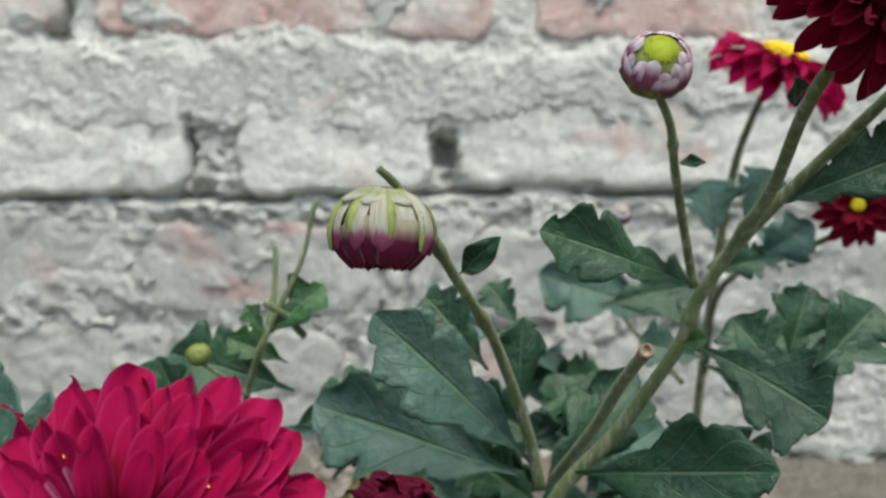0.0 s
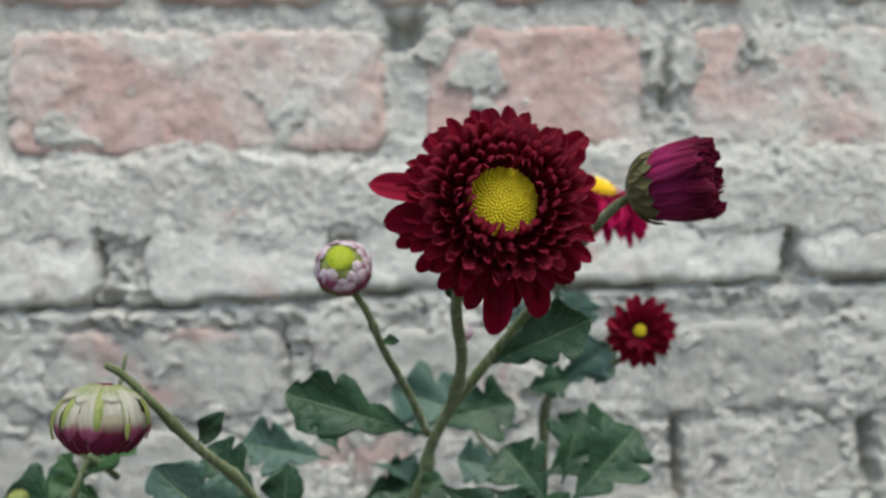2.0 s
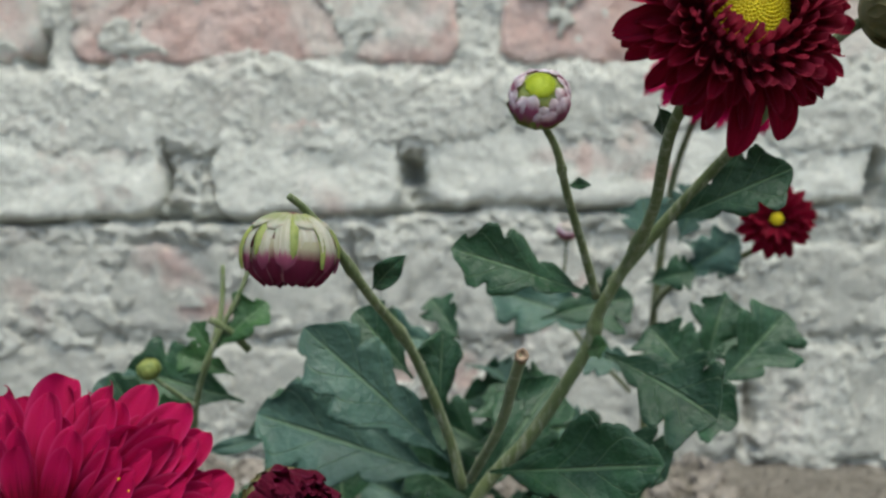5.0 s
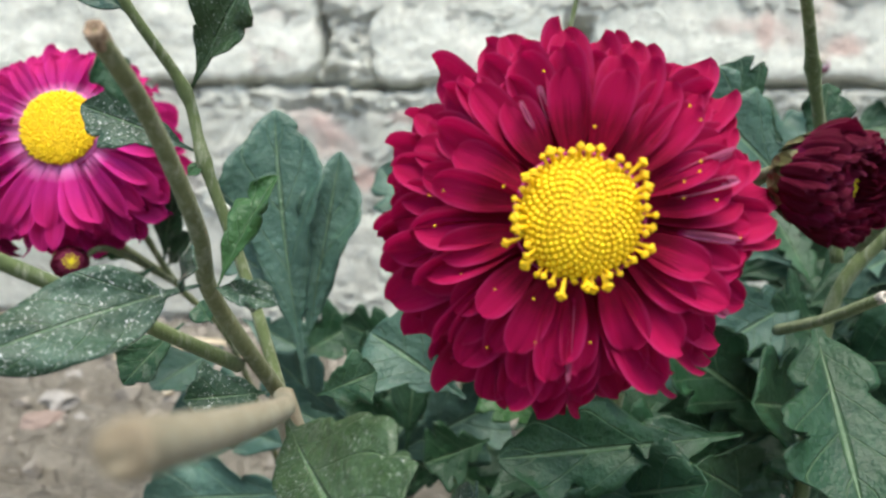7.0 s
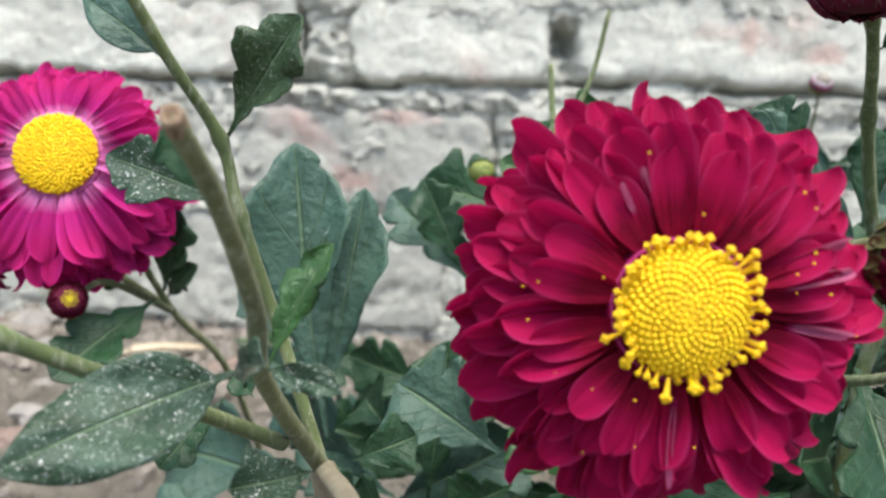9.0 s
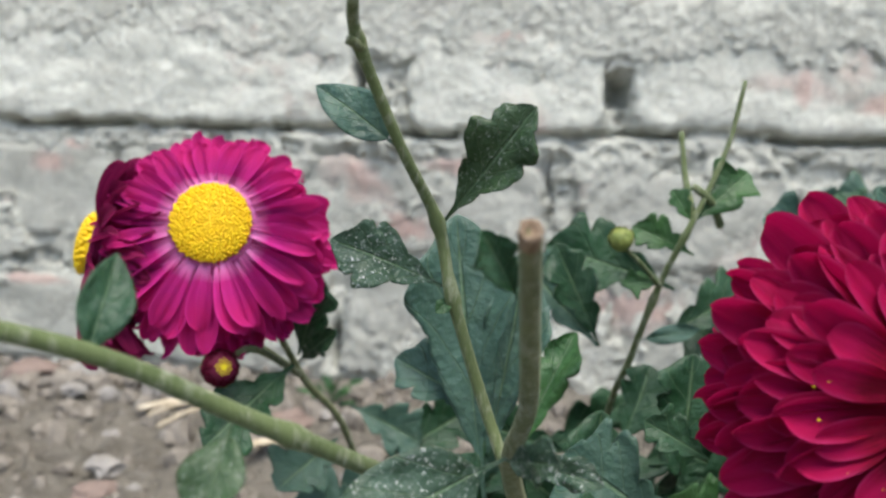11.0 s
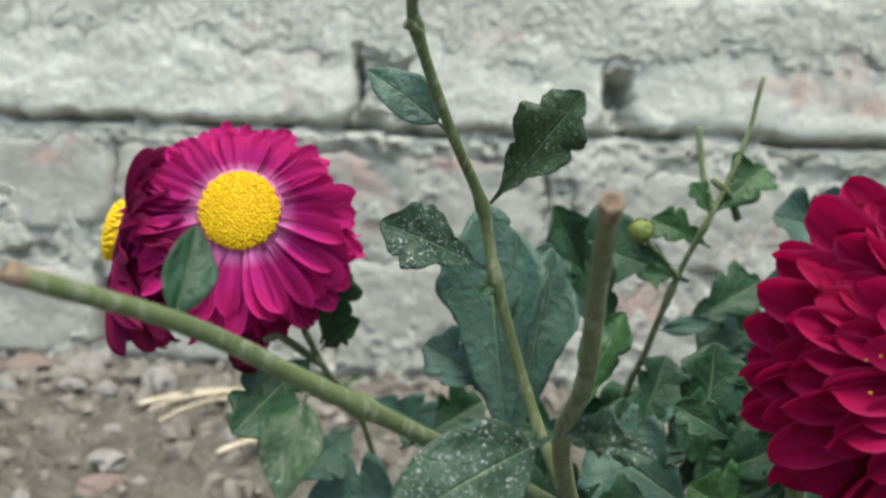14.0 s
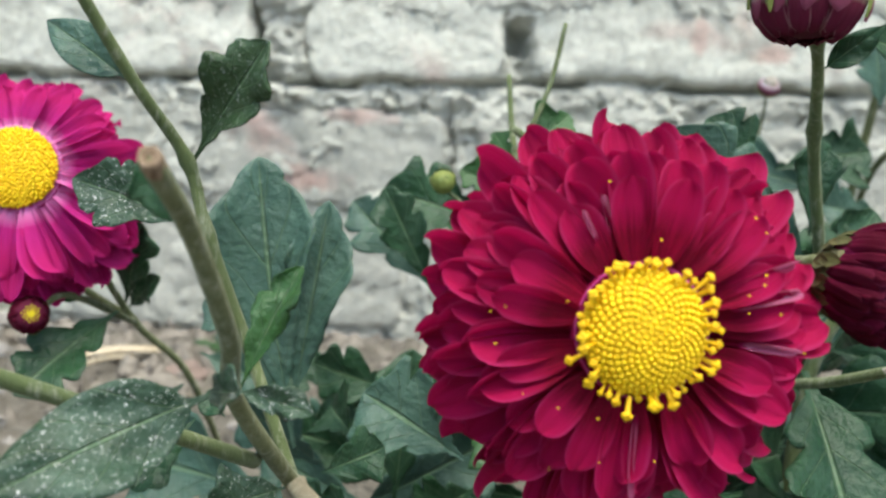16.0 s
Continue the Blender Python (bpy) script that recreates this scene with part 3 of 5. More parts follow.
def blossom(parent, center, normal, disc_r, disc_h, disc_mat, rings, seed, spin=0.0, bumps=150, stamens=0, label="", extra=(), sag=0.0, loose=6.0):
    """A blossom: its disc, the petals ring by ring (count, radius, height, length, width, tilt, kind, material), and open florets."""
    rnd = random.Random(seed)
    m = facing(center, normal, spin)
    head = part("flower_head", dome_mesh(disc_r, disc_h, bumps, disc_r * 1.0 / math.sqrt(max(bumps, 1)) * 1.0), disc_mat, parent, label, PLACE[parent].inverted() @ m)
    h0, back = rings[0][2] - 0.001, rings[0][7]
    me = lathe_mesh([(disc_r * 0.3, h0 - 0.002), (disc_r * 0.8, h0), (disc_r * 1.12, h0 * 0.5), (disc_r * 1.10, -0.0002), (disc_r * 0.8, 0.0004)], 24)
    me.uv_layers.new(name="along")
    part("receptacle", me, back, head, "", Matrix())
    for count, r, h, length, width, tilt, kind, material in rings:
        ph = rnd.random() * 6.28
        meshes = petals_of(kind, material)
        for k in range(count):
            a = ph + 2 * math.pi * (k + rnd.uniform(-0.28, 0.28)) / count
            q = (Matrix.Rotation(a, 4, "Z") @ Matrix.Translation((r, 0, h + rnd.uniform(-0.0004, 0.0004)))
                 @ Matrix.Rotation(-radians(tilt + rnd.uniform(-loose, loose) - 40 * sag * max(0, math.sin(a + spin))), 4, "Y") @ Matrix.Rotation(rnd.uniform(-0.3, 0.3), 4, "X"))
            ln = length * rnd.uniform(0.88, 1.06) * (1 - sag * math.sin(a + spin))
            q = q @ Matrix.Diagonal((ln, width * rnd.uniform(0.88, 1.1), ln, 1))
            part("petal", rnd.choice(meshes), material, head, "", q)
    for a, r, h, length, width, tilt, kind, material in extra:
        q = Matrix.Rotation(radians(a), 4, "Z") @ Matrix.Translation((r, 0, h)) @ Matrix.Rotation(-radians(tilt), 4, "Y") @ Matrix.Diagonal((length, width, length, 1))
        part("petal", rnd.choice(petals_of(kind, material)), material, head, "", q)
    if stamens:
        pv, pf = [], []
        for k in range(20):
            t, q = rnd.random() * 6.28, rnd.uniform(1.2, 2.8) * disc_r
            ball(pv, pf, (q * math.cos(t), q * math.sin(t), 0.0012 + 0.0006 * rnd.random()), rnd.uniform(0.00008, 0.00019))
        part("pollen", mesh_from("pollen", pv, pf), YELLOW_DEEP, head, "orange grains of pollen", Matrix())
    for k in range(stamens):
        a = 2 * math.pi * (k + rnd.uniform(-0.3, 0.3)) / stamens
        lift = rnd.uniform(0, 50)
        ln = disc_r * rnd.uniform(0.20, 0.40)
        q = Matrix.Rotation(a, 4, "Z") @ Matrix.Translation((disc_r * rnd.uniform(0.80, 1.04), 0, disc_h * rnd.uniform(0.15, 0.55))) @ Matrix.Rotation(-radians(lift), 4, "Y") @ Matrix.Scale(ln, 4)
        part("stamen", STAMEN, YELLOW_DEEP, head, "", q)
    return head


def wrap_mesh(r, squash, t0, t1, half, out, seed, curl_in=0.0):
    """A bud's petal or scale laid on a ball: from angle t0 to t1 (degrees from the root), half as wide in degrees."""
    rnd = random.Random(seed)
    n, m = 11, 7
    verts, uvs = [], []
    for i in range(n):
        s = i / (n - 1)
        th = radians(t0 + (t1 - t0) * s)
        w = radians(half) * (0.55 + 0.45 * math.sin(math.pi * min(1, s * 0.75 + 0.1))) * (1 if s < 0.82 else math.sqrt(max(0.02, 1 - ((s - 0.82) / 0.18) ** 2)))
        for j in range(m):
            u = -1 + 2 * j / (m - 1)
            q = r * (1 + out * (0.3 + s) - 0.05 * u * u + 0.012 * math.cos(u * 7) - curl_in * s * s)
            ring = q * max(0.12, math.sin(min(th, math.pi * 0.86)))
            a = u * w / max(0.35, math.sin(min(th, math.pi * 0.8)))
            verts.append((ring * math.cos(a), ring * math.sin(a), -q * squash * math.cos(th)))
            uvs.append((u, s))
    return mesh_from("bud_petal", verts, grid_faces(n, m), uvs)


def lathe_mesh(profile, sides=18, seed=0):
    verts = []
    for r, z in profile:
        for j in range(sides):
            a = 2 * math.pi * j / sides
            verts.append((r * math.cos(a), r * math.sin(a), z))
    faces = grid_faces(len(profile), sides, True)
    faces.append(tuple(range(sides))[::-1])
    faces.append(tuple(range((len(profile) - 1) * sides, len(profile) * sides)))
    return mesh_from("cup", verts, faces)


def bud(parent, center, axis, r, layers, calyx, seed, label, disc=None, squash=0.9, core_mat=None):
    """A bud opening along axis. layers: (count, t0, t1, half, out, material). disc: (radius, height, material, bumps)."""
    rnd = random.Random(seed)
    m = PLACE[parent].inverted() @ facing(center, axis, rnd.random() * 6)
    prof = [(0.16, -1.12), (0.35, -1.0), (0.66, -0.78), (0.88, -0.45), (0.95, 0.0), (0.86, 0.4), (0.6, 0.7), (0.35, 0.78)]
    body = part("bud", lathe_mesh([(a * r * 0.92, b_ * r * squash * 0.92) for a, b_ in prof]), core_mat or CALYX, parent, label, m)
    for n, (count, t0, t1, half, out, material) in enumerate(layers):
        shapes = []
        for k in range(3):
            me = wrap_mesh(r, squash, t0 + rnd.uniform(-4, 4), t1 + rnd.uniform(-13, 11), half * rnd.uniform(0.85, 1.1), out, seed + k, 0.03 * k)
            me.materials.append(material)
            shapes.append(me)
        ph = rnd.random() * 6
        for k in range(count):
            a = ph + 2 * math.pi * (k + rnd.uniform(-0.2, 0.2)) / count
            q = Matrix.Rotation(a, 4, "Z") @ Matrix.Scale(rnd.uniform(0.97, 1.04), 4)
            part("scale" if material is CALYX else "petal", shapes[k % 3], material, body, "", q)
    if disc:
        dr, dh, dm, bumps = disc
        part("disc", dome_mesh(dr, dr * 0.4, bumps, dr / math.sqrt(bumps) * 0.8), dm, body, "", Matrix.Translation((0, 0, dh)))
    return body


def half_open(parent, root, axis, r, length, rows, seed, label, material, disc=None, calyx=0.34):
    """A half-open bud: a green cup with scales, petals standing up from it, and curled florets at its mouth.
    rows: (count, radius share, start share, length share, width, tilt, kind)."""
    rnd = random.Random(seed)
    m = PLACE[parent].inverted() @ facing(root, axis, rnd.random() * 6)
    prof = [(0.16, -0.05), (0.34, -0.02), (0.54, 0.04), (0.70, 0.14), (0.80, calyx), (0.66, calyx), (0.60, 0.55), (0.30, 0.57)]
    body = part("bud", lathe_mesh([(k * r, z * length) for k, z in prof]), CALYX_DARK, parent, label, m)
    for count, start, size, tilt in ((11, 0.00, 0.20, 38), (13, 0.05, 0.26, 54), (14, 0.13, 0.26, 68)):
        for k in range(count):
            a = 2 * math.pi * (k + rnd.uniform(-0.2, 0.2)) / count
            q = (Matrix.Rotation(a, 4, "Z") @ Matrix.Translation((r * (0.36 if start < 0.04 else 0.57 if start < 0.1 else 0.71), 0, start * length)) @ Matrix.Rotation(-radians(tilt), 4, "Y")
                 @ Matrix.Rotation(math.pi, 4, "X") @ Matrix.Diagonal((size * length, r * 0.28, size * length * 0.4, 1)))
            part("scale", rnd.choice(petals_of("lance", CALYX_DARK)), CALYX_DARK, body, "", q)
    for count, k_r, k_z, size, width, tilt, kind in rows:
        ph = rnd.random() * 6
        for k in range(count):
            a = ph + 2 * math.pi * (k + rnd.uniform(-0.25, 0.25)) / count
            ln = size * length * (rnd.uniform(0.88, 1.06) if kind == "wrap" else rnd.uniform(0.84, 1.10))
            q = (Matrix.Rotation(a, 4, "Z") @ Matrix.Translation((r * k_r, 0, k_z * length)) @ Matrix.Rotation(-radians(tilt + rnd.uniform(-6, 6)), 4, "Y")
                 @ Matrix.Rotation(rnd.uniform(-0.3, 0.3), 4, "X") @ Matrix.Diagonal((ln, width, ln, 1)))
            skin = PURPLE_WRAP if kind == "wrap" else material
            part("petal", rnd.choice(petals_of(kind, skin)), skin, body, "", q)
    if disc:
        dr, dz, dm, bumps = disc
        part("disc", dome_mesh(dr, dr * 0.4, bumps, dr / math.sqrt(bumps) * 0.8), dm, body, "", Matrix.Translation((0, 0, dz * length)))
    return body


# ---- wall ----
FACE = 0.59
HOLES = ((0.0268, 0.1665, 0.0068, 0.0085, 0.024), (0.0300, 0.152, 0.0030, 0.005, 0.012), (-0.1150, 0.166, 0.0020, 0.017, 0.016), (-0.108, 0.143, 0.006, 0.004, 0.010), (0.2885, 0.1665, 0.0040, 0.012, 0.022),
         (0.063, 0.300, 0.010, 0.009, 0.018), (0.2195, 0.045, 0.0035, 0.026, 0.02), (0.332, 0.050, 0.0045, 0.024, 0.02), (-0.0080, 0.112, 0.0014, 0.017, 0.008), (-0.2555, 0.030, 0.0030, 0.024, 0.014),
         (-0.1215, 0.018, 0.0022, 0.012, 0.012), (0.218, 0.27, 0.003, 0.02, 0.01), (-0.190, 0.236, 0.006, 0.012, 0.014), (-0.2495, 0.100, 0.0014, 0.022, 0.007), (0.040, 0.104, 0.010, 0.0022, 0.008), (0.058, 0.088, 0.003, 0.008, 0.008))


def shelf(x):
    """The height of the underside of the pale course, which is not quite level."""
    if x < -0.10:
        return 0.1362 + 0.0265 * (x + 0.318)
    if x < 0.027:
        return 0.1405 + 0.05 * (x + 0.086)
    return 0.1475 + 0.014 * (x - 0.044)


def fbm(x, z, scale, seed=0.0, octaves=4):
    return noise.fractal(Vector((x * scale, seed, z * scale)), 0.9, 2.0, octaves)


def smooth(a, b_, t):
    t = max(0.0, min(1.0, (t - a) / (b_ - a)))
    return t * t * (3 - 2 * t)


def brick_mesh(x0, x1, z0, z1, step, seed, proud=0.0, worn=0.0, rise=0.0):
    """A weathered brick: a rough face with rounded, chipped edges, its sides running back into the wall. rise: how much higher its right end lies."""
    nx, nz = max(4, round((x1 - x0 + 0.008) / step)), max(4, round((z1 - z0 + 0.008) / step))
    verts = []
    lean, jut = 0.004 * noise.noise(Vector((seed, 1, 0))), 0.003 * noise.noise(Vector((seed, 5, 0))) + proud
    for i in range(nz + 1):
        z = z0 - 0.004 + (z1 - z0 + 0.008) * i / nz
        for j in range(nx + 1):
            x = x0 - 0.004 + (x1 - x0 + 0.008) * j / nx
            dx, dz = min(x - x0, x1 - x), min(z - z0, z1 - z)
            d = min(dx, dz) if min(dx, dz) < 0 or max(dx, dz) > 0.012 else 0.012 - math.hypot(0.012 - dx, 0.012 - dz) if dx < 0.012 and dz < 0.012 else min(dx, dz)
            d += 0.0018 * (1 + 0.5 * worn) * fbm(x, z, 60, seed) + 0.0024 * fbm(x, z, 22, seed + 9, 2) + 0.0010 * fbm(x, z, 240, seed)
            y = FACE + jut + lean * (z - z0) / (z1 - z0) - 0.0011 * (1 + 0.4 * worn) * fbm(x, z, 38, seed + 3) - 0.0005 * fbm(x, z, 210, seed) + 0.0018 * worn * smooth(0.36, 0.50, fbm(x, z, 48, seed + 6))
            # Trowelled ridges along the brick, and shallow flakes.
            y -= 0.0003 * (1 - worn) * fbm(0.3 * x, z, 120, seed + 5, 3) - 0.0009 * smooth(0.30, 0.36, fbm(x, z, 75, seed + 8))
            y += 0.026 * (1 - smooth(-0.0026, 0.0008, d)) + 0.0013 * (1 - smooth(0.0, 0.005, d))
            verts.append((x, y, z + rise * (x - x0) / (x1 - x0)))
    return mesh_from("brick", verts, grid_faces(nz + 1, nx + 1))


def mortar_y(x, z):
    y = FACE + 0.0036 - 0.0026 * fbm(x, z, 45, 7) + 0.004 * smooth(0.32, 0.5, fbm(x, z, 60, 71)) * smooth(0.18, 0.13, z) - 0.0020 * abs(fbm(x, z, 130, 2)) - 0.0008 * fbm(x, z, 300, 5, 2)
    under = shelf(x)
    y += 0.014 * math.exp(-((z - under + 0.0014 - 0.0012 * fbm(x, z, 30, 3)) / 0.0020) ** 2) * smooth(-0.12, 0.22, fbm(x, 0.1, 19, 6) + 0.10)
    crumb = 1.3 * math.exp(-((x + 0.101) / 0.0125) ** 4 - ((z - 0.148) / 0.030) ** 4) + math.exp(-(x / 0.40) ** 2 - ((z - under + 0.0095) / 0.0060) ** 4)
    y -= crumb * (0.0022 + 0.0052 * abs(fbm(x, z, 85, 31)) + 0.0022 * fbm(x, z, 210, 33, 3))
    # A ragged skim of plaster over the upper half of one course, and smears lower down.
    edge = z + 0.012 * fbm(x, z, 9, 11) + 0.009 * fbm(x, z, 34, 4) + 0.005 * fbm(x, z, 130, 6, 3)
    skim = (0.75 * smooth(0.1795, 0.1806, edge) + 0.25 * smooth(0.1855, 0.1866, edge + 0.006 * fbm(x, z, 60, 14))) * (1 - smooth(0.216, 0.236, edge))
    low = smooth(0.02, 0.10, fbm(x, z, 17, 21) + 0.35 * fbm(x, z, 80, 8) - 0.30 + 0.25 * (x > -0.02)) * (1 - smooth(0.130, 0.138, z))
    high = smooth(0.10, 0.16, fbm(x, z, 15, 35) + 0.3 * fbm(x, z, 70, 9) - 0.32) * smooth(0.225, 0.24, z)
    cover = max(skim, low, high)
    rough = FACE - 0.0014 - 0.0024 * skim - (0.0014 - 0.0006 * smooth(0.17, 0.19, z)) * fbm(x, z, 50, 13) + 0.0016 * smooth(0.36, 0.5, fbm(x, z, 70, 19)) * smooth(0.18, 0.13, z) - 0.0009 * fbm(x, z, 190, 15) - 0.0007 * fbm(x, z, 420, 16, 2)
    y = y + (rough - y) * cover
    for hx, hz, wx, wz, deep in HOLES:
        if abs(x - hx) < 3 * wx:
            y += deep * math.exp(-(((x - hx + 0.0035 * fbm(x, z, 75, 55)) / wx) ** 4 + ((z - hz + 0.004 * fbm(x, z, 60, 57)) / wz) ** 4))
    return y


def course(z0, z1, cuts, red=False):
    return [(a, c, z0, z1, red) for a, c in zip(cuts[0::2], cuts[1::2])]


bricks = course(0.001, 0.051, (-0.73, -0.50, -0.49, -0.258)) + course(0.003, 0.067, (-0.251, -0.126, -0.1185, -0.030, -0.018, 0.2155, 0.2240, 0.3270, 0.3375, 0.57))
bricks += course(0.072, 0.127, (-0.60, -0.49, -0.48, -0.2515, -0.2470, -0.0095, 0.008, 0.128, 0.142, 0.37, 0.385, 0.62))
bricks += course(0.1302, 0.198, (-0.60, -0.368)) + [(-0.358, -0.1172, 0.1352, 0.198, False), (-0.0868, 0.0195, 0.1405, 0.196, False), (0.0340, 0.2840, 0.1473, 0.205, False), (0.2925, 0.53, 0.152, 0.206, False), (0.545, 0.78, 0.154, 0.208, False)]
bricks += course(0.229, 0.303, (-0.66, -0.42, -0.405, -0.188, -0.170, 0.052, 0.076, 0.204, 0.231, 0.46, 0.475, 0.71), True)
bricks += course(0.316, 0.388, (-0.58, -0.35, -0.335, -0.10, -0.085, 0.028, 0.042, 0.27, 0.285, 0.51, 0.525, 0.76), True)

wall_back = tagged(new("wall_back", None), "limewashed old brick wall with crumbling mortar", "wall", kind="structure")
bm = bmesh.new()
bmesh.ops.create_cube(bm, size=1.0, matrix=Matrix.Translation((0, 0.75, 0.95)) @ Matrix.Diagonal((9.0, 0.24, 2.5, 1)))
core = bpy.data.meshes.new("wall_core")
bm.to_mesh(core)
bm.free()
core.materials.append(MORTAR)
wall_back.empty_display_size = 0.05 if wall_back.type == "EMPTY" else 0
PLACE[wall_back] = Matrix()
part("wall_core", core, MORTAR, wall_back)
for x0, x1, z0, z1 in ((-4.5, -0.58, -0.3, 2.2), (0.62, 4.5, -0.3, 2.2), (-0.58, 0.62, 0.4495, 2.2)):
    bm = bmesh.new()
    bmesh.ops.create_cube(bm, size=1.0, matrix=Matrix.Translation(((x0 + x1) / 2, 0.6125, (z0 + z1) / 2)) @ Matrix.Diagonal((x1 - x0, 0.036, z1 - z0, 1)))
    face = bpy.data.meshes.new("wall_facing")
    bm.to_mesh(face)
    bm.free()
    part("wall_facing", face, MORTAR, wall_back)
cols = [-0.58 + 0.004 * k for k in range(55)] + [-0.36 + 0.00125 * k for k in range(577)] + [0.364 + 0.004 * k for k in range(65)]
rows = [-0.03 + 0.004 * k for k in range(5)] + [-0.01 + 0.00125 * k for k in range(257)] + [0.314 + 0.004 * k for k in range(35)]
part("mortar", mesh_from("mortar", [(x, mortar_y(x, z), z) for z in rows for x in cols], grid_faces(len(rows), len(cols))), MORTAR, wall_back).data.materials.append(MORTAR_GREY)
# Faces below a ragged line under the pale course get the darker mortar.
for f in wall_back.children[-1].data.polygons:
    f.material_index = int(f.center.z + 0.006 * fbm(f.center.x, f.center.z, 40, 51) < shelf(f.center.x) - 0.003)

# ---- ground ----
def axis(lo, hi, step, far):
    inner = list(np.arange(lo, hi, step))
    grow, left, right = step, [], []
    a, c = lo, hi
    while a > -far:
        grow *= 1.5
        a -= grow
        left.append(a)
    grow = step
    while c < far:
        right.append(c)
        grow *= 1.5
        c += grow
    return left[::-1] + inner + right + [far]


def ground_z(x, y):
    near = math.exp(-((x + 0.1) / 0.8) ** 2 - ((y - 0.4) / 0.6) ** 2)
    return near * (0.005 * fbm(x, y, 14, 41) + 0.0060 * abs(fbm(x, y, 48, 42)) + 0.0026 * fbm(x, y, 140, 43)) - 0.003


xs, ys = axis(-0.45, 0.35, 0.0032, 60.0), axis(0.20, 0.60, 0.0032, 60.0)
ground = tagged(new("ground", mesh_from("ground", [(x, y, ground_z(x, y)) for y in ys for x in xs], grid_faces(len(ys), len(xs)))),
                "dry grey-brown crumbly garden soil along the wall", "soil", kind="structure")
ground.data.materials.append(SOIL)


def lump(r, seed, flat=0.7, detail=2):
    """A broken stone or clod about the origin."""
    b_ = bmesh.new()
    bmesh.ops.create_icosphere(b_, subdivisions=detail, radius=r)
    for q in b_.verts:
        k = 1 + 0.8 * noise.cell(q.co * (1.1 / r) + Vector((seed, 0, seed * 2))) * 0.4 + 0.4 * noise.noise(q.co * (1.1 / r) + Vector((seed, 3, 0))) + 0.15 * noise.noise(q.co * (3 / r))
        q.co = Vector((q.co.x * k, q.co.y * k * 0.85, q.co.z * k * flat))
    me = bpy.data.meshes.new("lump")
    b_.to_mesh(me)
    b_.free()
    return me


rnd = random.Random(5)
shapes = [lump(1.0, s, 0.7, 1) for s in range(6)]
cv, cf = [], []
for k in range(2200):
    x = rnd.uniform(-0.5, 0.2)
    y = rnd.uniform(0.25, 0.592) if rnd.random() < 0.5 else rnd.uniform(0.49, 0.592)
    r = 0.0011 + 0.0062 * rnd.random() ** 3.5
    q = Matrix.Translation((x, y, ground_z(x, y) + r * 0.25)) @ Euler((rnd.random() * 6, rnd.random() * 6, rnd.random() * 6)).to_matrix().to_4x4() @ Matrix.Scale(r, 4)
    n0 = len(cv)
    sh = rnd.choice(shapes)
    cv += [q @ w.co for w in sh.vertices]
    cf += [tuple(n0 + i for i in f.vertices) for f in sh.polygons]
clods = tagged(new("soil_clods", mesh_from("clods", cv, cf, smooth=False)), "loose pale clods and gravel on the soil", "gravel", kind="stuff")
clods.data.materials.append(PEBBLE)


def stone(x, y, r, material, seed, label, flat=0.6):
    ob = new("stone", lump(r, seed, flat, 2))
    ob.data.materials.append(material)
    ob.location = (x, y, ground_z(x, y) + r * flat * 0.45)
    ob.rotation_euler = (0, 0, seed)
    return tagged(ob, label, "stone", "stones on the soil")


stone(-0.245, 0.548, 0.010, STONE_PALE, 1, "pale broken stone lying by the wall", 0.8)
stone(-0.218, 0.55, 0.008, PEBBLE, 2, "grey clod lying by the wall", 0.9)
stone(-0.202, 0.535, 0.008, STONE_PALE, 6, "pale broken stone lying by the wall", 0.9)
stone(-0.184, 0.43, 0.007, STONE_PALE, 3, "pale violet-grey stone sunk in the soil", 0.5)
stone(-0.176, 0.405, 0.007, STONE_RED, 4, "dark reddish stone chip on the soil", 0.4)
stone(-0.163, 0.408, 0.005, STONE_PALE, 5, "white pebble on the soil", 0.6)
stone(-0.275, 0.552, 0.012, STONE_RED, 7, "red brick chip at the foot of the wall", 0.5)
stone(-0.225, 0.47, 0.007, PEBBLE, 8, "grey clod on the soil", 0.7)
stone(-0.128, 0.47, 0.011, PEBBLE, 9, "brown clod on the soil", 0.6)
stone(-0.262, 0.50, 0.006, PEBBLE, 12, "grey clod on the soil", 0.8)


rnd = random.Random(12)
for k in range(110):
    x, y, r = rnd.uniform(-0.34, -0.04), 0.58 - 0.20 * rnd.random() ** 1.4, 0.0028 + 0.0052 * rnd.random() ** 2
    ob = new("clod", lump(r, 20 + k, rnd.uniform(0.55, 0.95), 2))
    ob.data.materials.append(PEBBLE if k % 5 else STONE_PALE)
    ob.location = (x, y, ground_z(x, y) + r * 0.3)
    ob.rotation_euler = (0, 0, k)
    tagged(ob, "pale clod of dry earth on the soil" if k % 5 else "small pale grey stone on the soil", "clod" if k % 5 else "stone", "clods on the soil")


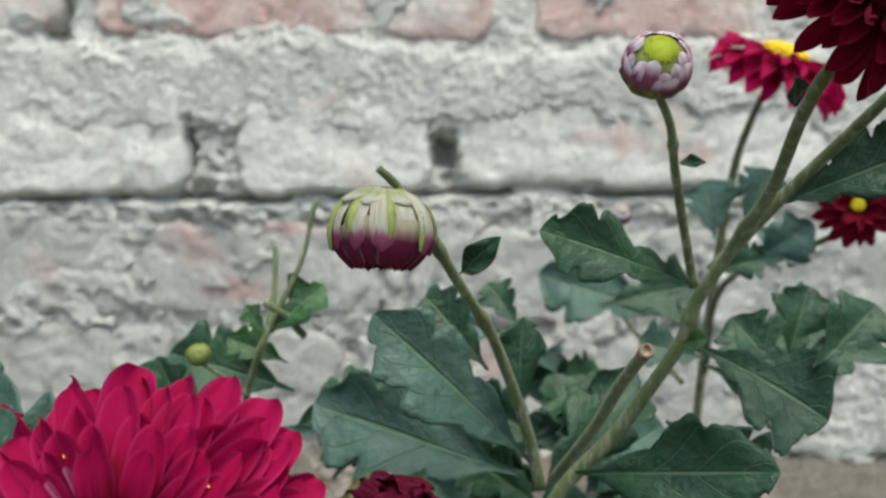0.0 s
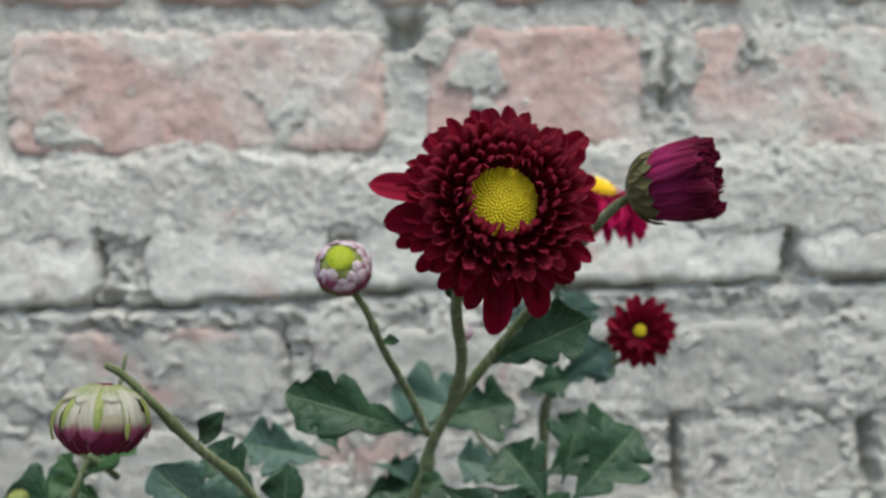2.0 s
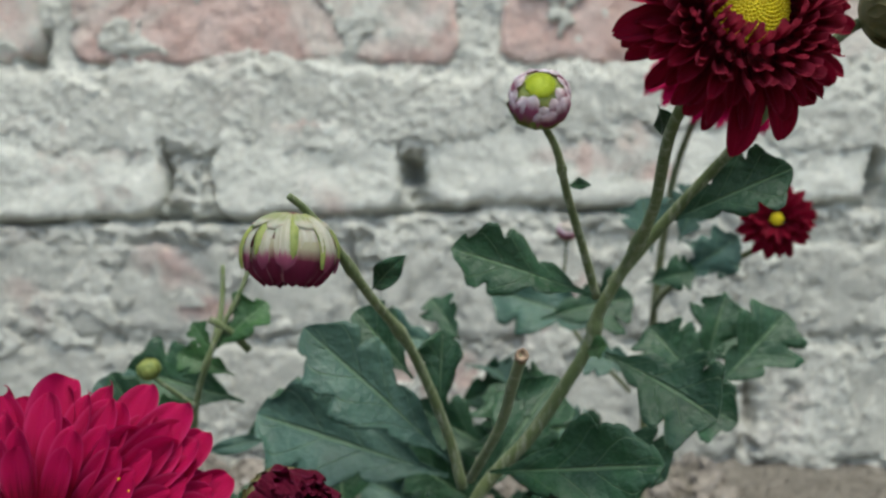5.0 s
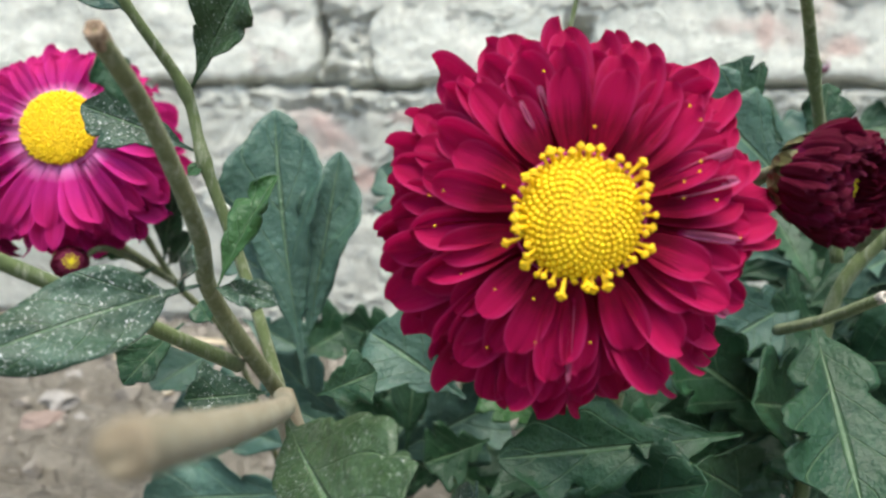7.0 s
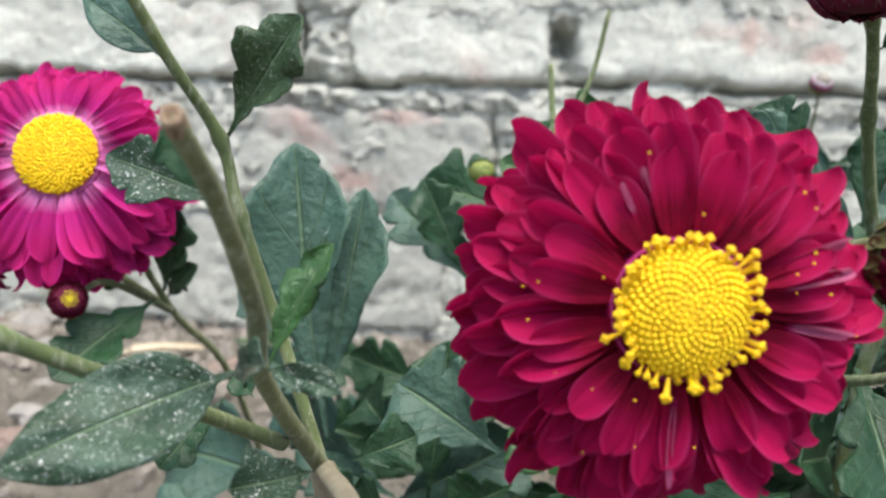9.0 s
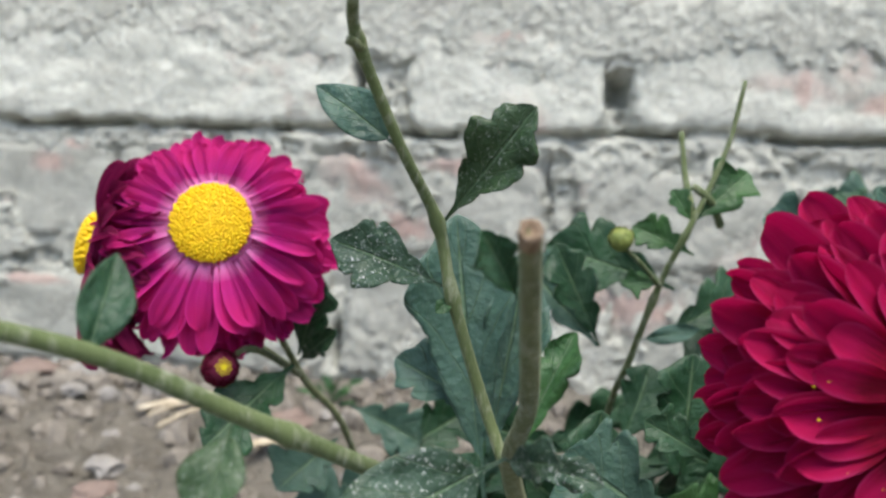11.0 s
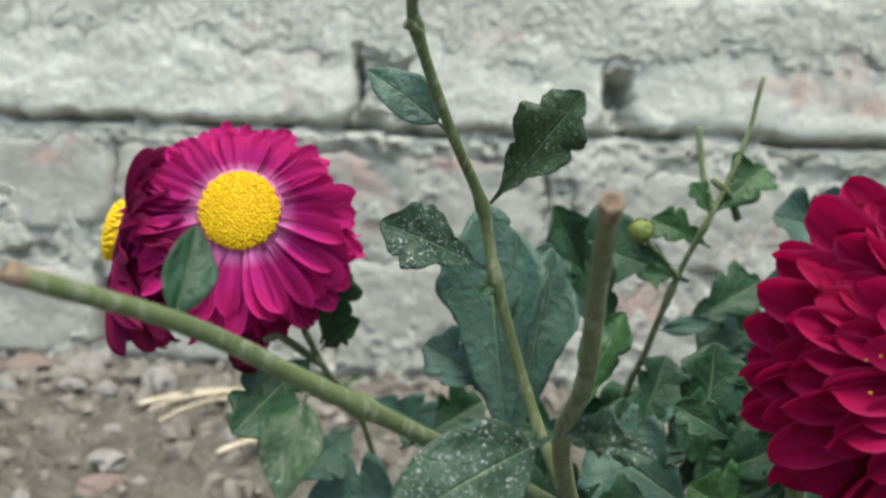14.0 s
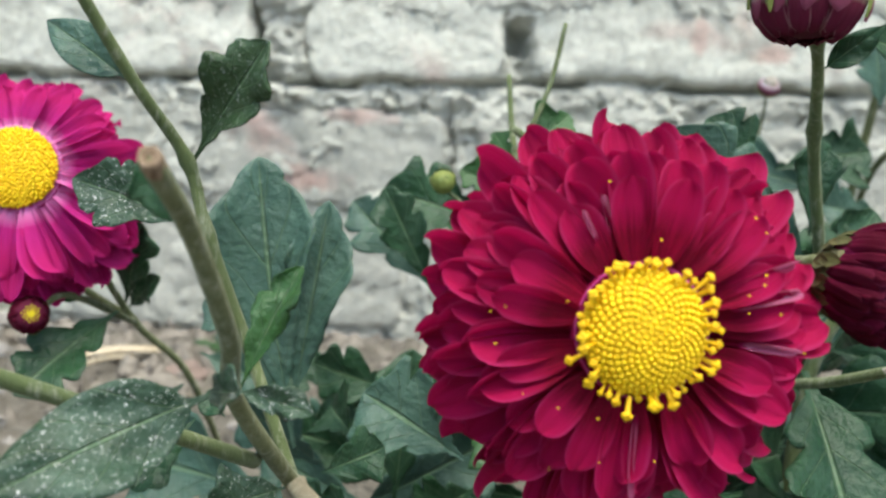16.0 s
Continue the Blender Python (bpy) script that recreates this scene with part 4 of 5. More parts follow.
def straw(a, c, w, seed, label):
    """A dry, split blade lying on the soil, slightly arched."""
    a, c = Vector(a), Vector(c)
    d = (c - a).normalized()
    n_ = Vector((-d.y, d.x, 0))
    verts = []
    for i in range(9):
        s = i / 8
        p = a + (c - a) * s + Vector((0, 0, 0.003 * math.sin(math.pi * s) + 0.003))
        h = w * (0.3 + 0.7 * s) * (1 if s < 0.95 else 0.8)
        for k in (-1, -0.4, 0.4, 1):
            verts.append(p + n_ * h * k + Vector((0, 0, 0.0012 * (1 - k * k))))
        for k in (1, 0.4, -0.4, -1):
            verts.append(p + n_ * h * k + Vector((0, 0, 0.0012 * (1 - k * k) - 0.0006)))
    faces = grid_faces(9, 8, True) + [tuple(range(8))[::-1], tuple(range(64, 72))]
    ob = new("straw", mesh_from("straw", verts, faces))
    ob.data.materials.append(STRAW)
    return tagged(ob, label, "straw", "straws on the soil")


stone(-0.128, 0.505, 0.012, STONE_RED, 15, "flat brown stone lying by the wall", 0.35)
straw((-0.198, 0.50, 0), (-0.150, 0.535, 0), 0.0055, 1, "broad dry straw-coloured blade lying on the soil")
straw((-0.190, 0.49, 0), (-0.162, 0.525, 0), 0.0012, 2, "thin dry straw on the soil")
straw((-0.180, 0.475, 0), (-0.158, 0.52, 0), 0.0014, 3, "thin dry straw on the soil")
straw((-0.145, 0.44, 0), (-0.118, 0.468, 0), 0.004, 4, "short dry blade lying on the soil")

# ---- magenta chrysanthemum ----
base = (0.008, 0.262, 0.0)
plant = thing("chrysanthemum", base, "chrysanthemum with a wide magenta blossom and a half-open dark bud", "flower", "chrysanthemum plants")
blossom(plant, (-0.0014, 0.2030, 0.0978), (0.05, -0.98, 0.11), 0.0064, 0.0034, YELLOW, [
    (26, 0.0046, -0.0068, 0.0196, 0.0052, -35, "oval", MAGENTA),
    (27, 0.0048, -0.0057, 0.0199, 0.0054, -28, "oval", MAGENTA),
    (27, 0.0050, -0.0047, 0.0192, 0.0054, -22, "oval", MAGENTA),
    (26, 0.0051, -0.0038, 0.0178, 0.0053, -16, "oval", MAGENTA),
    (25, 0.0052, -0.0030, 0.0162, 0.0052, -11, "oval", MAGENTA),
    (23, 0.0054, -0.0022, 0.0143, 0.0050, -7, "oval", MAGENTA),
    (20, 0.0056, -0.0014, 0.0122, 0.0047, -3, "oval", MAGENTA),
    (15, 0.0057, -0.0005, 0.0099, 0.0043, 3, "oval", MAGENTA),
], 3, 0.2, 330, 44, "wide magenta blossom with a yellow disc",
    [(4, 0.0095, -0.0002, 0.0070, 0.0012, -8, "quill", PALE_EDGE), (14, 0.0105, -0.0004, 0.0066, 0.0011, -9, "quill", PALE_EDGE), (-18, 0.0105, -0.0008, 0.0060, 0.0010, -10, "quill", PALE_EDGE),
     (98, 0.0105, -0.0004, 0.0038, 0.0007, -6, "quill", PALE_EDGE), (108, 0.0102, -0.0004, 0.0034, 0.0006, -6, "quill", PALE_EDGE), (256, 0.0085, -0.0002, 0.0085, 0.0006, -10, "quill", PALE_EDGE), (-42, 0.0140, -0.0036, 0.0055, 0.0012, -22, "quill", PALE_EDGE)], loose=5.0)
stem(plant, [(-0.001, 0.2095, 0.0965), (0.001, 0.232, 0.094), (0.004, 0.262, 0.072), (0.007, 0.266, 0.03), base], 0.0012, 0.0020)
half_open(plant, (0.0238, 0.2185, 0.1028), (0.58, -0.80, -0.12), 0.0064, 0.0118, [
    (22, 0.54, 0.05, 0.74, 0.0030, 54, "wrap"), (22, 0.56, 0.12, 0.70, 0.0026, 54, "quill"), (24, 0.70, 0.34, 0.52, 0.0021, 58, "quill"), (24, 0.80, 0.50, 0.42, 0.0019, 66, "quill"), (22, 0.68, 0.56, 0.38, 0.0018, 74, "quill"), (16, 0.52, 0.60, 0.32, 0.0016, 84, "quill")],
    8, "half-open dark crimson bud with a yellow eye", PURPLE, (0.0022, 0.66, OCHRE, 40))
stem(plant, [(0.0235, 0.2195, 0.1035), (0.022, 0.234, 0.099), (0.015, 0.258, 0.078), (0.008, 0.266, 0.040)], 0.0009, 0.0013, STEM_DARK)
leaf(plant, (-0.0147, 0.2580, 0.0615), (-0.0321, 0.2620, 0.0717), 0.022, LEAF_PALE)
leaf(plant, (-0.0116, 0.2500, 0.0761), (-0.0217, 0.2500, 0.0817), 0.008)
leaf(plant, (-0.0373, 0.2220, 0.0680), (-0.0211, 0.1920, 0.0612), 0.022, LEAF_SPECK, face=(0.1, -0.95, 0.25), lobes=3, depth=0.25)
leaf(plant, (0.0312, 0.2520, 0.0600), (-0.0082, 0.2450, 0.0554), 0.020, LEAF)
leaf(plant, (0.0440, 0.2620, 0.0786), (0.0442, 0.2400, 0.0531), 0.030, LEAF)
leaf(plant, (-0.0268, 0.2750, 0.0451), (-0.0250, 0.2750, 0.0756), 0.017, LEAF, face=(0.2, -1, 0.2))
leaf(plant, (-0.0059, 0.2500, 0.0466), (0.0219, 0.2550, 0.0561), 0.024, LEAF)
leaf(plant, (0.0010, 0.2700, 0.0534), (-0.0120, 0.2700, 0.0622), 0.014, LEAF_FRESH)
leaf(plant, (0.0176, 0.2700, 0.0414), (0.0471, 0.2750, 0.0558), 0.022, LEAF)
leaf(plant, (-0.0160, 0.2350, 0.0509), (-0.0099, 0.2150, 0.0563), 0.014, LEAF_DUSTY)
leaf(plant, (-0.0258, 0.2600, 0.0439), (-0.0450, 0.2620, 0.0524), 0.016, LEAF)
leaf(plant, (0.0157, 0.2450, 0.0678), (0.0016, 0.2500, 0.0735), 0.018, LEAF)
leaf(plant, (0.012, 0.25, 0.035), (0.045, 0.225, 0.05), 0.018, LEAF)
leaf(plant, (0.008, 0.25, 0.03), (-0.02, 0.215, 0.045), 0.018, LEAF)
leaf(plant, (0.01, 0.255, 0.03), (0.02, 0.21, 0.055), 0.02, LEAF)

for k in range(12):
    an = k * 2.4
    z0 = 0.015 + 0.003 * k
    ro = 0.026 + 0.010 * math.sin(k * 1.3)
    leaf(plant, (0.008, 0.258, z0), (0.010 + ro * math.cos(an), 0.256 + 0.6 * ro * math.sin(an), z0 + 0.010), 0.018, LEAF, face=(0, -0.92, 0.35))

# ---- crimson chrysanthemum ----
base = (0.05, 0.282, 0.0)
plant = thing("chrysanthemum", base, "branching chrysanthemum with a dark crimson blossom and three buds", "flower", "chrysanthemum plants")
JOINT, NODE = (0.0515, 0.2726, 0.0869), (0.0773, 0.2682, 0.1259)
blossom(plant, (0.0895, 0.2195, 0.1700), (0.10, -0.97, 0.16), 0.0053, 0.0024, OCHRE, [
    (27, 0.0042, -0.0036, 0.0124, 0.0030, -14, "oval", CRIMSON),
    (27, 0.0044, -0.0026, 0.0116, 0.0029, -5, "oval", CRIMSON),
    (27, 0.0048, -0.0016, 0.0102, 0.0027, 5, "oval", CRIMSON),
    (28, 0.0062, -0.0008, 0.0074, 0.0021, 14, "quill", QUILL),
    (30, 0.0086, 0.0000, 0.0046, 0.0016, 26, "quill", QUILL),
    (30, 0.0078, 0.0006, 0.0042, 0.0015, 42, "quill", QUILL),
    (28, 0.0068, 0.0010, 0.0042, 0.0014, 60, "quill", QUILL),
    (24, 0.0059, 0.0012, 0.0042, 0.0014, 80, "quill", QUILL),
], 11, 0.0, 320, 0, "dark crimson blossom with a yellow disc",
    # Left and lower petals look lit through their brighter colour.
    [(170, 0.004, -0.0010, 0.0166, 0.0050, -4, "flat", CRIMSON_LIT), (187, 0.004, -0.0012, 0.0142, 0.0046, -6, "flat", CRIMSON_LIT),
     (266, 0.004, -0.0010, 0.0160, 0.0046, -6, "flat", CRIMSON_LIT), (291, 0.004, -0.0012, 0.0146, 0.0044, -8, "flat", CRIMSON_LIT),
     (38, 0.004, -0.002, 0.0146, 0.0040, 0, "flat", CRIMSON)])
stem(plant, [(0.0893, 0.2235, 0.1690), (0.0830, 0.2330, 0.1560), (0.0841, 0.2500, 0.1434), (0.0826, 0.2620, 0.1341), (0.0781, 0.2680, 0.1237), (0.0757, 0.2700, 0.1152), (0.0662, 0.2740, 0.0984), (0.0525, 0.2755, 0.079), (0.0505, 0.278, 0.04), base], 0.0009, 0.0016, None, (0.3, 0.5))
half_open(plant, (0.1131, 0.2370, 0.1731), (0.88, -0.46, 0.10), 0.0074, 0.0140, [
    (20, 0.52, 0.05, 0.84, 0.0042, 54, "wrap"), (20, 0.48, 0.08, 0.82, 0.0040, 55, "wrap"), (22, 0.78, 0.64, 0.38, 0.0019, 72, "quill"), (20, 0.66, 0.64, 0.38, 0.0018, 80, "quill"), (16, 0.45, 0.64, 0.36, 0.0017, 88, "quill")],
    15, "half-open purple bud in a green cup", PURPLE, None, 0.30)
stem(plant, [(0.1140, 0.2366, 0.1728), (0.1083, 0.2400, 0.1681), (0.0971, 0.2550, 0.1516), (0.0891, 0.2620, 0.1409), (0.0800, 0.2670, 0.1287)], 0.0008, 0.0012)
bud(plant, (0.0632, 0.2400, 0.1605), (-0.04, -0.86, 0.50), 0.0050, [
    (9, 20, 86, 22, 0.05, CALYX), (12, 40, 124, 19, 0.04, RING_PETAL), (13, 55, 138, 16, -0.02, RING_PETAL)],
    None, 22, "small opening bud with a lime green eye", (0.0024, 0.0030, LIME, 150), 0.92, CALYX)
stem(plant, [(0.0637, 0.2435, 0.1575), (0.0668, 0.2460, 0.1524), (0.0694, 0.2520, 0.1450), (0.0739, 0.2620, 0.1349), NODE], 0.0006, 0.0009, None, (0.35,))
bud(plant, (0.0246, 0.2315, 0.1358), (-0.02, -0.10, -1.0), 0.0070, [
    (9, 18, 106, 6.5, 0.085, CALYX), (8, 12, 56, 19, 0.075, BUD_PETAL), (11, 22, 106, 16, 0.065, BUD_WHITE), (15, 74, 138, 13, 0.02, BUD_TIP), (14, 80, 146, 12, -0.01, BUD_TIP), (12, 86, 154, 11, -0.08, BUD_TIP)],
    None, 29, "closed nodding bud, white and green with purple tips", None, 0.86, PURPLE)
stem(plant, [(0.0238, 0.2350, 0.1446), (0.0260, 0.2375, 0.1424), (0.0296, 0.2410, 0.1373), (0.0348, 0.2488, 0.1282), (0.0416, 0.2620, 0.1164), (0.0482, 0.2700, 0.0992), JOINT], 0.0006, 0.0012, None, (0.42, 0.62))
CUTP = [(0.0593, 0.2237, 0.1216), (0.0588, 0.2360, 0.1150), (0.0577, 0.2520, 0.1042), (0.0530, 0.2680, 0.0900)]
part("cut_shoot", tube(CUTP, 0.0009, 0.0010, 5), STEM, plant, "cut green shoot")
part("cut_end", cut_end(CUTP, 0.0009, 4), CUT, plant, "dry brown hollow end")
leaf(plant, (0.0774, 0.2850, 0.0970), (0.0914, 0.2720, 0.0883), 0.020, LEAF)
leaf(plant, (0.0697, 0.2950, 0.0874), (0.0587, 0.3000, 0.0966), 0.018, LEAF)
leaf(plant, (0.0570, 0.2800, 0.0713), (0.0391, 0.2750, 0.0748), 0.018, LEAF)
STUB = [(0.0444, 0.2360, 0.0860), (0.0417, 0.2500, 0.0799), (0.0397, 0.2660, 0.0748)]
part("cut_shoot", tube(STUB, 0.0008, 0.0010, 5), STEM, plant, "short cut shoot")
part("cut_end", cut_end(STUB, 0.0008, 7), CUT_PALE, plant)
leaf(plant, (0.0760, 0.2660, 0.1265), (0.0494, 0.2620, 0.1353), 0.0170, LEAF, lobes=3, depth=0.5)
leaf(plant, (0.0891, 0.2620, 0.1405), (0.1085, 0.2520, 0.1495), 0.0145, LEAF, lobes=3, depth=0.5)
leaf(plant, (0.0798, 0.2720, 0.1144), (0.0988, 0.2596, 0.1053), 0.0210, LEAF, lobes=3, depth=0.5)
leaf(plant, (0.0565, 0.2640, 0.0927), (0.0847, 0.2450, 0.0991), 0.0190, LEAF, lobes=3, depth=0.3)
leaf(plant, (0.0350, 0.2490, 0.1284), (0.0411, 0.2440, 0.1352), 0.0042, LEAF, lobes=1, depth=0.1)
leaf(plant, (0.0496, 0.2720, 0.0918), (0.0208, 0.2710, 0.1197), 0.0190, LEAF_PALE, lobes=3, depth=0.45)
leaf(plant, (0.0485, 0.2880, 0.0844), (0.0058, 0.2920, 0.0967), 0.0260, LEAF_PALE)
leaf(plant, (0.0413, 0.2760, 0.1082), (0.0292, 0.2800, 0.1217), 0.0130, LEAF)
leaf(plant, (0.0470, 0.2720, 0.1013), (0.0467, 0.2735, 0.1187), 0.0085, LEAF, lobes=2, depth=0.2)
leaf(plant, (0.0669, 0.2920, 0.0888), (0.0589, 0.3000, 0.0998), 0.0150, LEAF)
leaf(plant, (0.0690, 0.2505, 0.1469), (0.0727, 0.2470, 0.1471), 0.0018, LEAF, lobes=1, depth=0.1)
leaf(plant, (0.0753, 0.2680, 0.1153), (0.0783, 0.2620, 0.1173), 0.0045, LEAF_FRESH, lobes=2, depth=0.2)
leaf(plant, (0.0810, 0.2350, 0.1589), (0.0829, 0.2400, 0.1545), 0.0030, LEAF, lobes=1, depth=0.1)
leaf(plant, (0.0514, 0.2850, 0.0769), (0.0728, 0.3000, 0.1047), 0.0170, LEAF)
leaf(plant, (0.0534, 0.2750, 0.0798), (0.0729, 0.2620, 0.0765), 0.0160, LEAF)
leaf(plant, (0.0498, 0.2800, 0.0795), (0.0301, 0.2700, 0.0716), 0.0200, LEAF_PALE)
leaf(plant, (0.0569, 0.2900, 0.0667), (0.0944, 0.2800, 0.0722), 0.0220, LEAF)
leaf(plant, (0.1118, 0.3050, 0.1004), (0.1300, 0.3100, 0.1185), 0.020, LEAF)
leaf(plant, (0.1069, 0.3000, 0.1019), (0.0967, 0.3050, 0.1158), 0.018, LEAF)
leaf(plant, (0.1115, 0.3120, 0.1041), (0.1169, 0.3160, 0.1219), 0.016, LEAF)
leaf(plant, (0.05, 0.28, 0.05), (0.02, 0.265, 0.075), 0.02, LEAF)
leaf(plant, (0.052, 0.28, 0.045), (0.085, 0.262, 0.07), 0.022, LEAF)

for k in range(16):
    an = k * 2.4 + 0.5
    z0 = 0.02 + 0.003 * k
    ro = 0.030 + 0.012 * math.sin(k * 1.7)
    leaf(plant, (0.05, 0.282, z0), (0.055 + ro * math.cos(an), 0.276 + 0.6 * ro * math.sin(an), z0 + 0.012 * math.sin(k * 2.1) + 0.008), 0.021, LEAF, face=(0, -0.92, 0.35))

# ---- cut chrysanthemum with dusty leaves ----
base = (-0.030, 0.250, 0.0)
plant = thing("chrysanthemum", base, "cut back chrysanthemum with dusty leaves and no blossom", "flower", "chrysanthemum plants")
NT, WT = (-0.0446, 0.2125, 0.0869), (-0.0394, 0.2274, 0.0695)
CUTS = [(-0.0458, 0.1870, 0.1134), (-0.0448, 0.1960, 0.1064), (-0.0436, 0.2060, 0.0946), NT, (-0.0428, 0.2195, 0.0789), WT]
part("cut_shoot", tube(CUTS, 0.00095, 0.0012, 9), STEM_BROWN, plant, "thick downy shoot cut off at the top")
part("cut_end", cut_end(CUTS, 0.00095, 6), CUT, plant, "dry brown end")
stem(plant, [WT, (-0.0348, 0.2360, 0.0454), base], 0.0018, 0.0026, WOOD, name="woody_stem")
WOODY = [(-0.0252, 0.1480, 0.0905), (-0.0278, 0.1720, 0.0838), (-0.0328, 0.2040, 0.0752), WT]
part("woody_stub", tube(WOODY, 0.0014, 0.0012, 12), WOOD, plant, "short tan woody stub")
part("cut_end", cut_end(WOODY, 0.0014, 8, True), WOOD, plant)
TOPS = [(-0.0644, 0.2120, 0.1360), (-0.0644, 0.2176, 0.1322), (-0.0597, 0.2250, 0.1210), (-0.0548, 0.2310, 0.1114), (-0.0523, 0.2320, 0.1015), (-0.0465, 0.2333, 0.0850), WT]
stem(plant, TOPS, 0.00068, 0.0009, None, (0.17, 0.5, 0.66))
stem(plant, [(-0.0653, 0.2165, 0.1321), (-0.0646, 0.2170, 0.1318), (-0.0639, 0.2178, 0.1313)], 0.0007, 0.0006, STEM_DARK, name="broken_nub")
leaf(plant, (-0.0598, 0.2250, 0.1205), (-0.0700, 0.2265, 0.1281), 0.0056, LEAF_PALE, lobes=1, depth=0.1)
leaf(plant, (-0.0539, 0.2310, 0.1117), (-0.0428, 0.2240, 0.1254), 0.0100, LEAF_SPECK, lobes=3, depth=0.36, fold=0.4)
leaf(plant, (-0.0537, 0.2320, 0.1030), (-0.0676, 0.2271, 0.1089), 0.0092, LEAF_DUSTY, lobes=3, depth=0.3)
leaf(plant, (-0.0526, 0.2320, 0.1014), (-0.0544, 0.2310, 0.0996), 0.0020, LEAF_FRESH, lobes=1, depth=0.1)
BRANCH = [(-0.0926, 0.1830, 0.1052), (-0.0811, 0.1905, 0.1007), (-0.0710, 0.1962, 0.0949), (-0.0595, 0.2047, 0.0876), (-0.0434, 0.2215, 0.0749)]
stem(plant, BRANCH, 0.00085, 0.0010, STEM, (0.6,))
part("cut_end", cut_end(BRANCH, 0.00085, 15), CUT, plant)
leaf(plant, (-0.0710, 0.1955, 0.0942), (-0.0718, 0.1885, 0.0863), 0.0056, LEAF_SPECK, lobes=1, depth=0.1)
leaf(plant, (-0.0820, 0.1898, 0.1010), (-0.0822, 0.1950, 0.1084), 0.0047, LEAF, face=(0.5, -0.8, 0.1), lobes=1, depth=0.1, fold=0.4, curl=0.3, stalk=0.05)
leaf(plant, (-0.0450, 0.2110, 0.0874), (-0.0648, 0.1945, 0.0822), 0.0098, LEAF_DUSTY, face=(0.0, -0.92, 0.40), lobes=1, depth=0.1, fold=0.12, curl=0.05, stalk=0.16)
leaf(plant, (-0.0443, 0.2125, 0.0869), (-0.0350, 0.2080, 0.0861), 0.0042, LEAF_DUSTY, lobes=2, depth=0.15)
leaf(plant, (-0.0440, 0.2135, 0.0864), (-0.0380, 0.2173, 0.1004), 0.0052, LEAF_FRESH, face=(-0.35, -0.9, 0.2), lobes=3, depth=0.3, fold=0.5)
leaf(plant, (-0.0457, 0.1980, 0.1066), (-0.0496, 0.1953, 0.1127), 0.0050, LEAF, lobes=2, depth=0.2, fold=0.6)
leaf(plant, (-0.0447, 0.2660, 0.0590), (-0.0548, 0.2700, 0.1098), 0.0185, LEAF_PALE, lobes=2, depth=0.22, stalk=0.22)
leaf(plant, (-0.0452, 0.2675, 0.0690), (-0.0394, 0.2705, 0.1030), 0.0120, LEAF_PALE, lobes=2, depth=0.20, stalk=0.05)
leaf(plant, (-0.0451, 0.2680, 0.0754), (-0.0618, 0.2720, 0.0850), 0.0120, LEAF_PALE)
leaf(plant, (-0.0398, 0.2220, 0.0714), (-0.0472, 0.2120, 0.0723), 0.0085, LEAF_DUSTY, lobes=2, depth=0.25)
leaf(plant, (-0.0372, 0.2400, 0.0659), (-0.0280, 0.2400, 0.0699), 0.0100, LEAF, lobes=2, depth=0.25)
leaf(plant, (-0.0376, 0.2150, 0.0702), (-0.0421, 0.2050, 0.0715), 0.0060, LEAF, lobes=2, depth=0.25)
leaf(plant, (-0.0506, 0.2200, 0.0806), (-0.0567, 0.2150, 0.0737), 0.0065, LEAF, lobes=2, depth=0.25)
leaf(plant, (-0.0475, 0.2220, 0.0803), (-0.0505, 0.2250, 0.0824), 0.0035, LEAF, lobes=1, depth=0.1)
leaf(plant, (-0.0534, 0.3000, 0.0345), (-0.0873, 0.3100, 0.0410), 0.0260, LEAF_PALE)
leaf(plant, (-0.0453, 0.2800, 0.0332), (-0.0865, 0.2900, 0.0260), 0.0260, LEAF_PALE)
leaf(plant, (-0.0456, 0.2060, 0.0887), (-0.0408, 0.1980, 0.0912), 0.0050, LEAF_DUSTY, lobes=2, depth=0.25)

# ---- pink chrysanthemum ----
base = (-0.066, 0.345, 0.0)
plant = thing("chrysanthemum", base, "chrysanthemum with a pink blossom and a withered one behind", "flower", "chrysanthemum plants")
blossom(plant, (-0.0992, 0.2790, 0.1062), (0.08, -0.94, 0.26), 0.0076, 0.0030, YELLOW, [
    (36, 0.0060, -0.0060, 0.0160, 0.0044, -46, "oval", PINK),
    (40, 0.0060, -0.0046, 0.0166, 0.0045, -32, "oval", PINK),
    (40, 0.0062, -0.0034, 0.0168, 0.0046, -21, "oval", PINK),
    (40, 0.0064, -0.0024, 0.0162, 0.0046, -13, "flat", PINK),
    (38, 0.0066, -0.0014, 0.0150, 0.0046, -6, "oval", PINK),
    (34, 0.0068, -0.0006, 0.0128, 0.0044, 0, "flat", PINK),
], 17, 0.4, 430, 0, "pink blossom with white petal roots and a yellow disc",
    [(a, 0.006, -0.004, 0.0200 + 0.0012 * math.sin(a), 0.0048, -34, "oval", PINK) for a in range(215, 330, 8)] + [(a, 0.006, -0.005, 0.0192, 0.0046, -48, "oval", PINK) for a in range(220, 325, 9)], sag=0.2, loose=13.0)
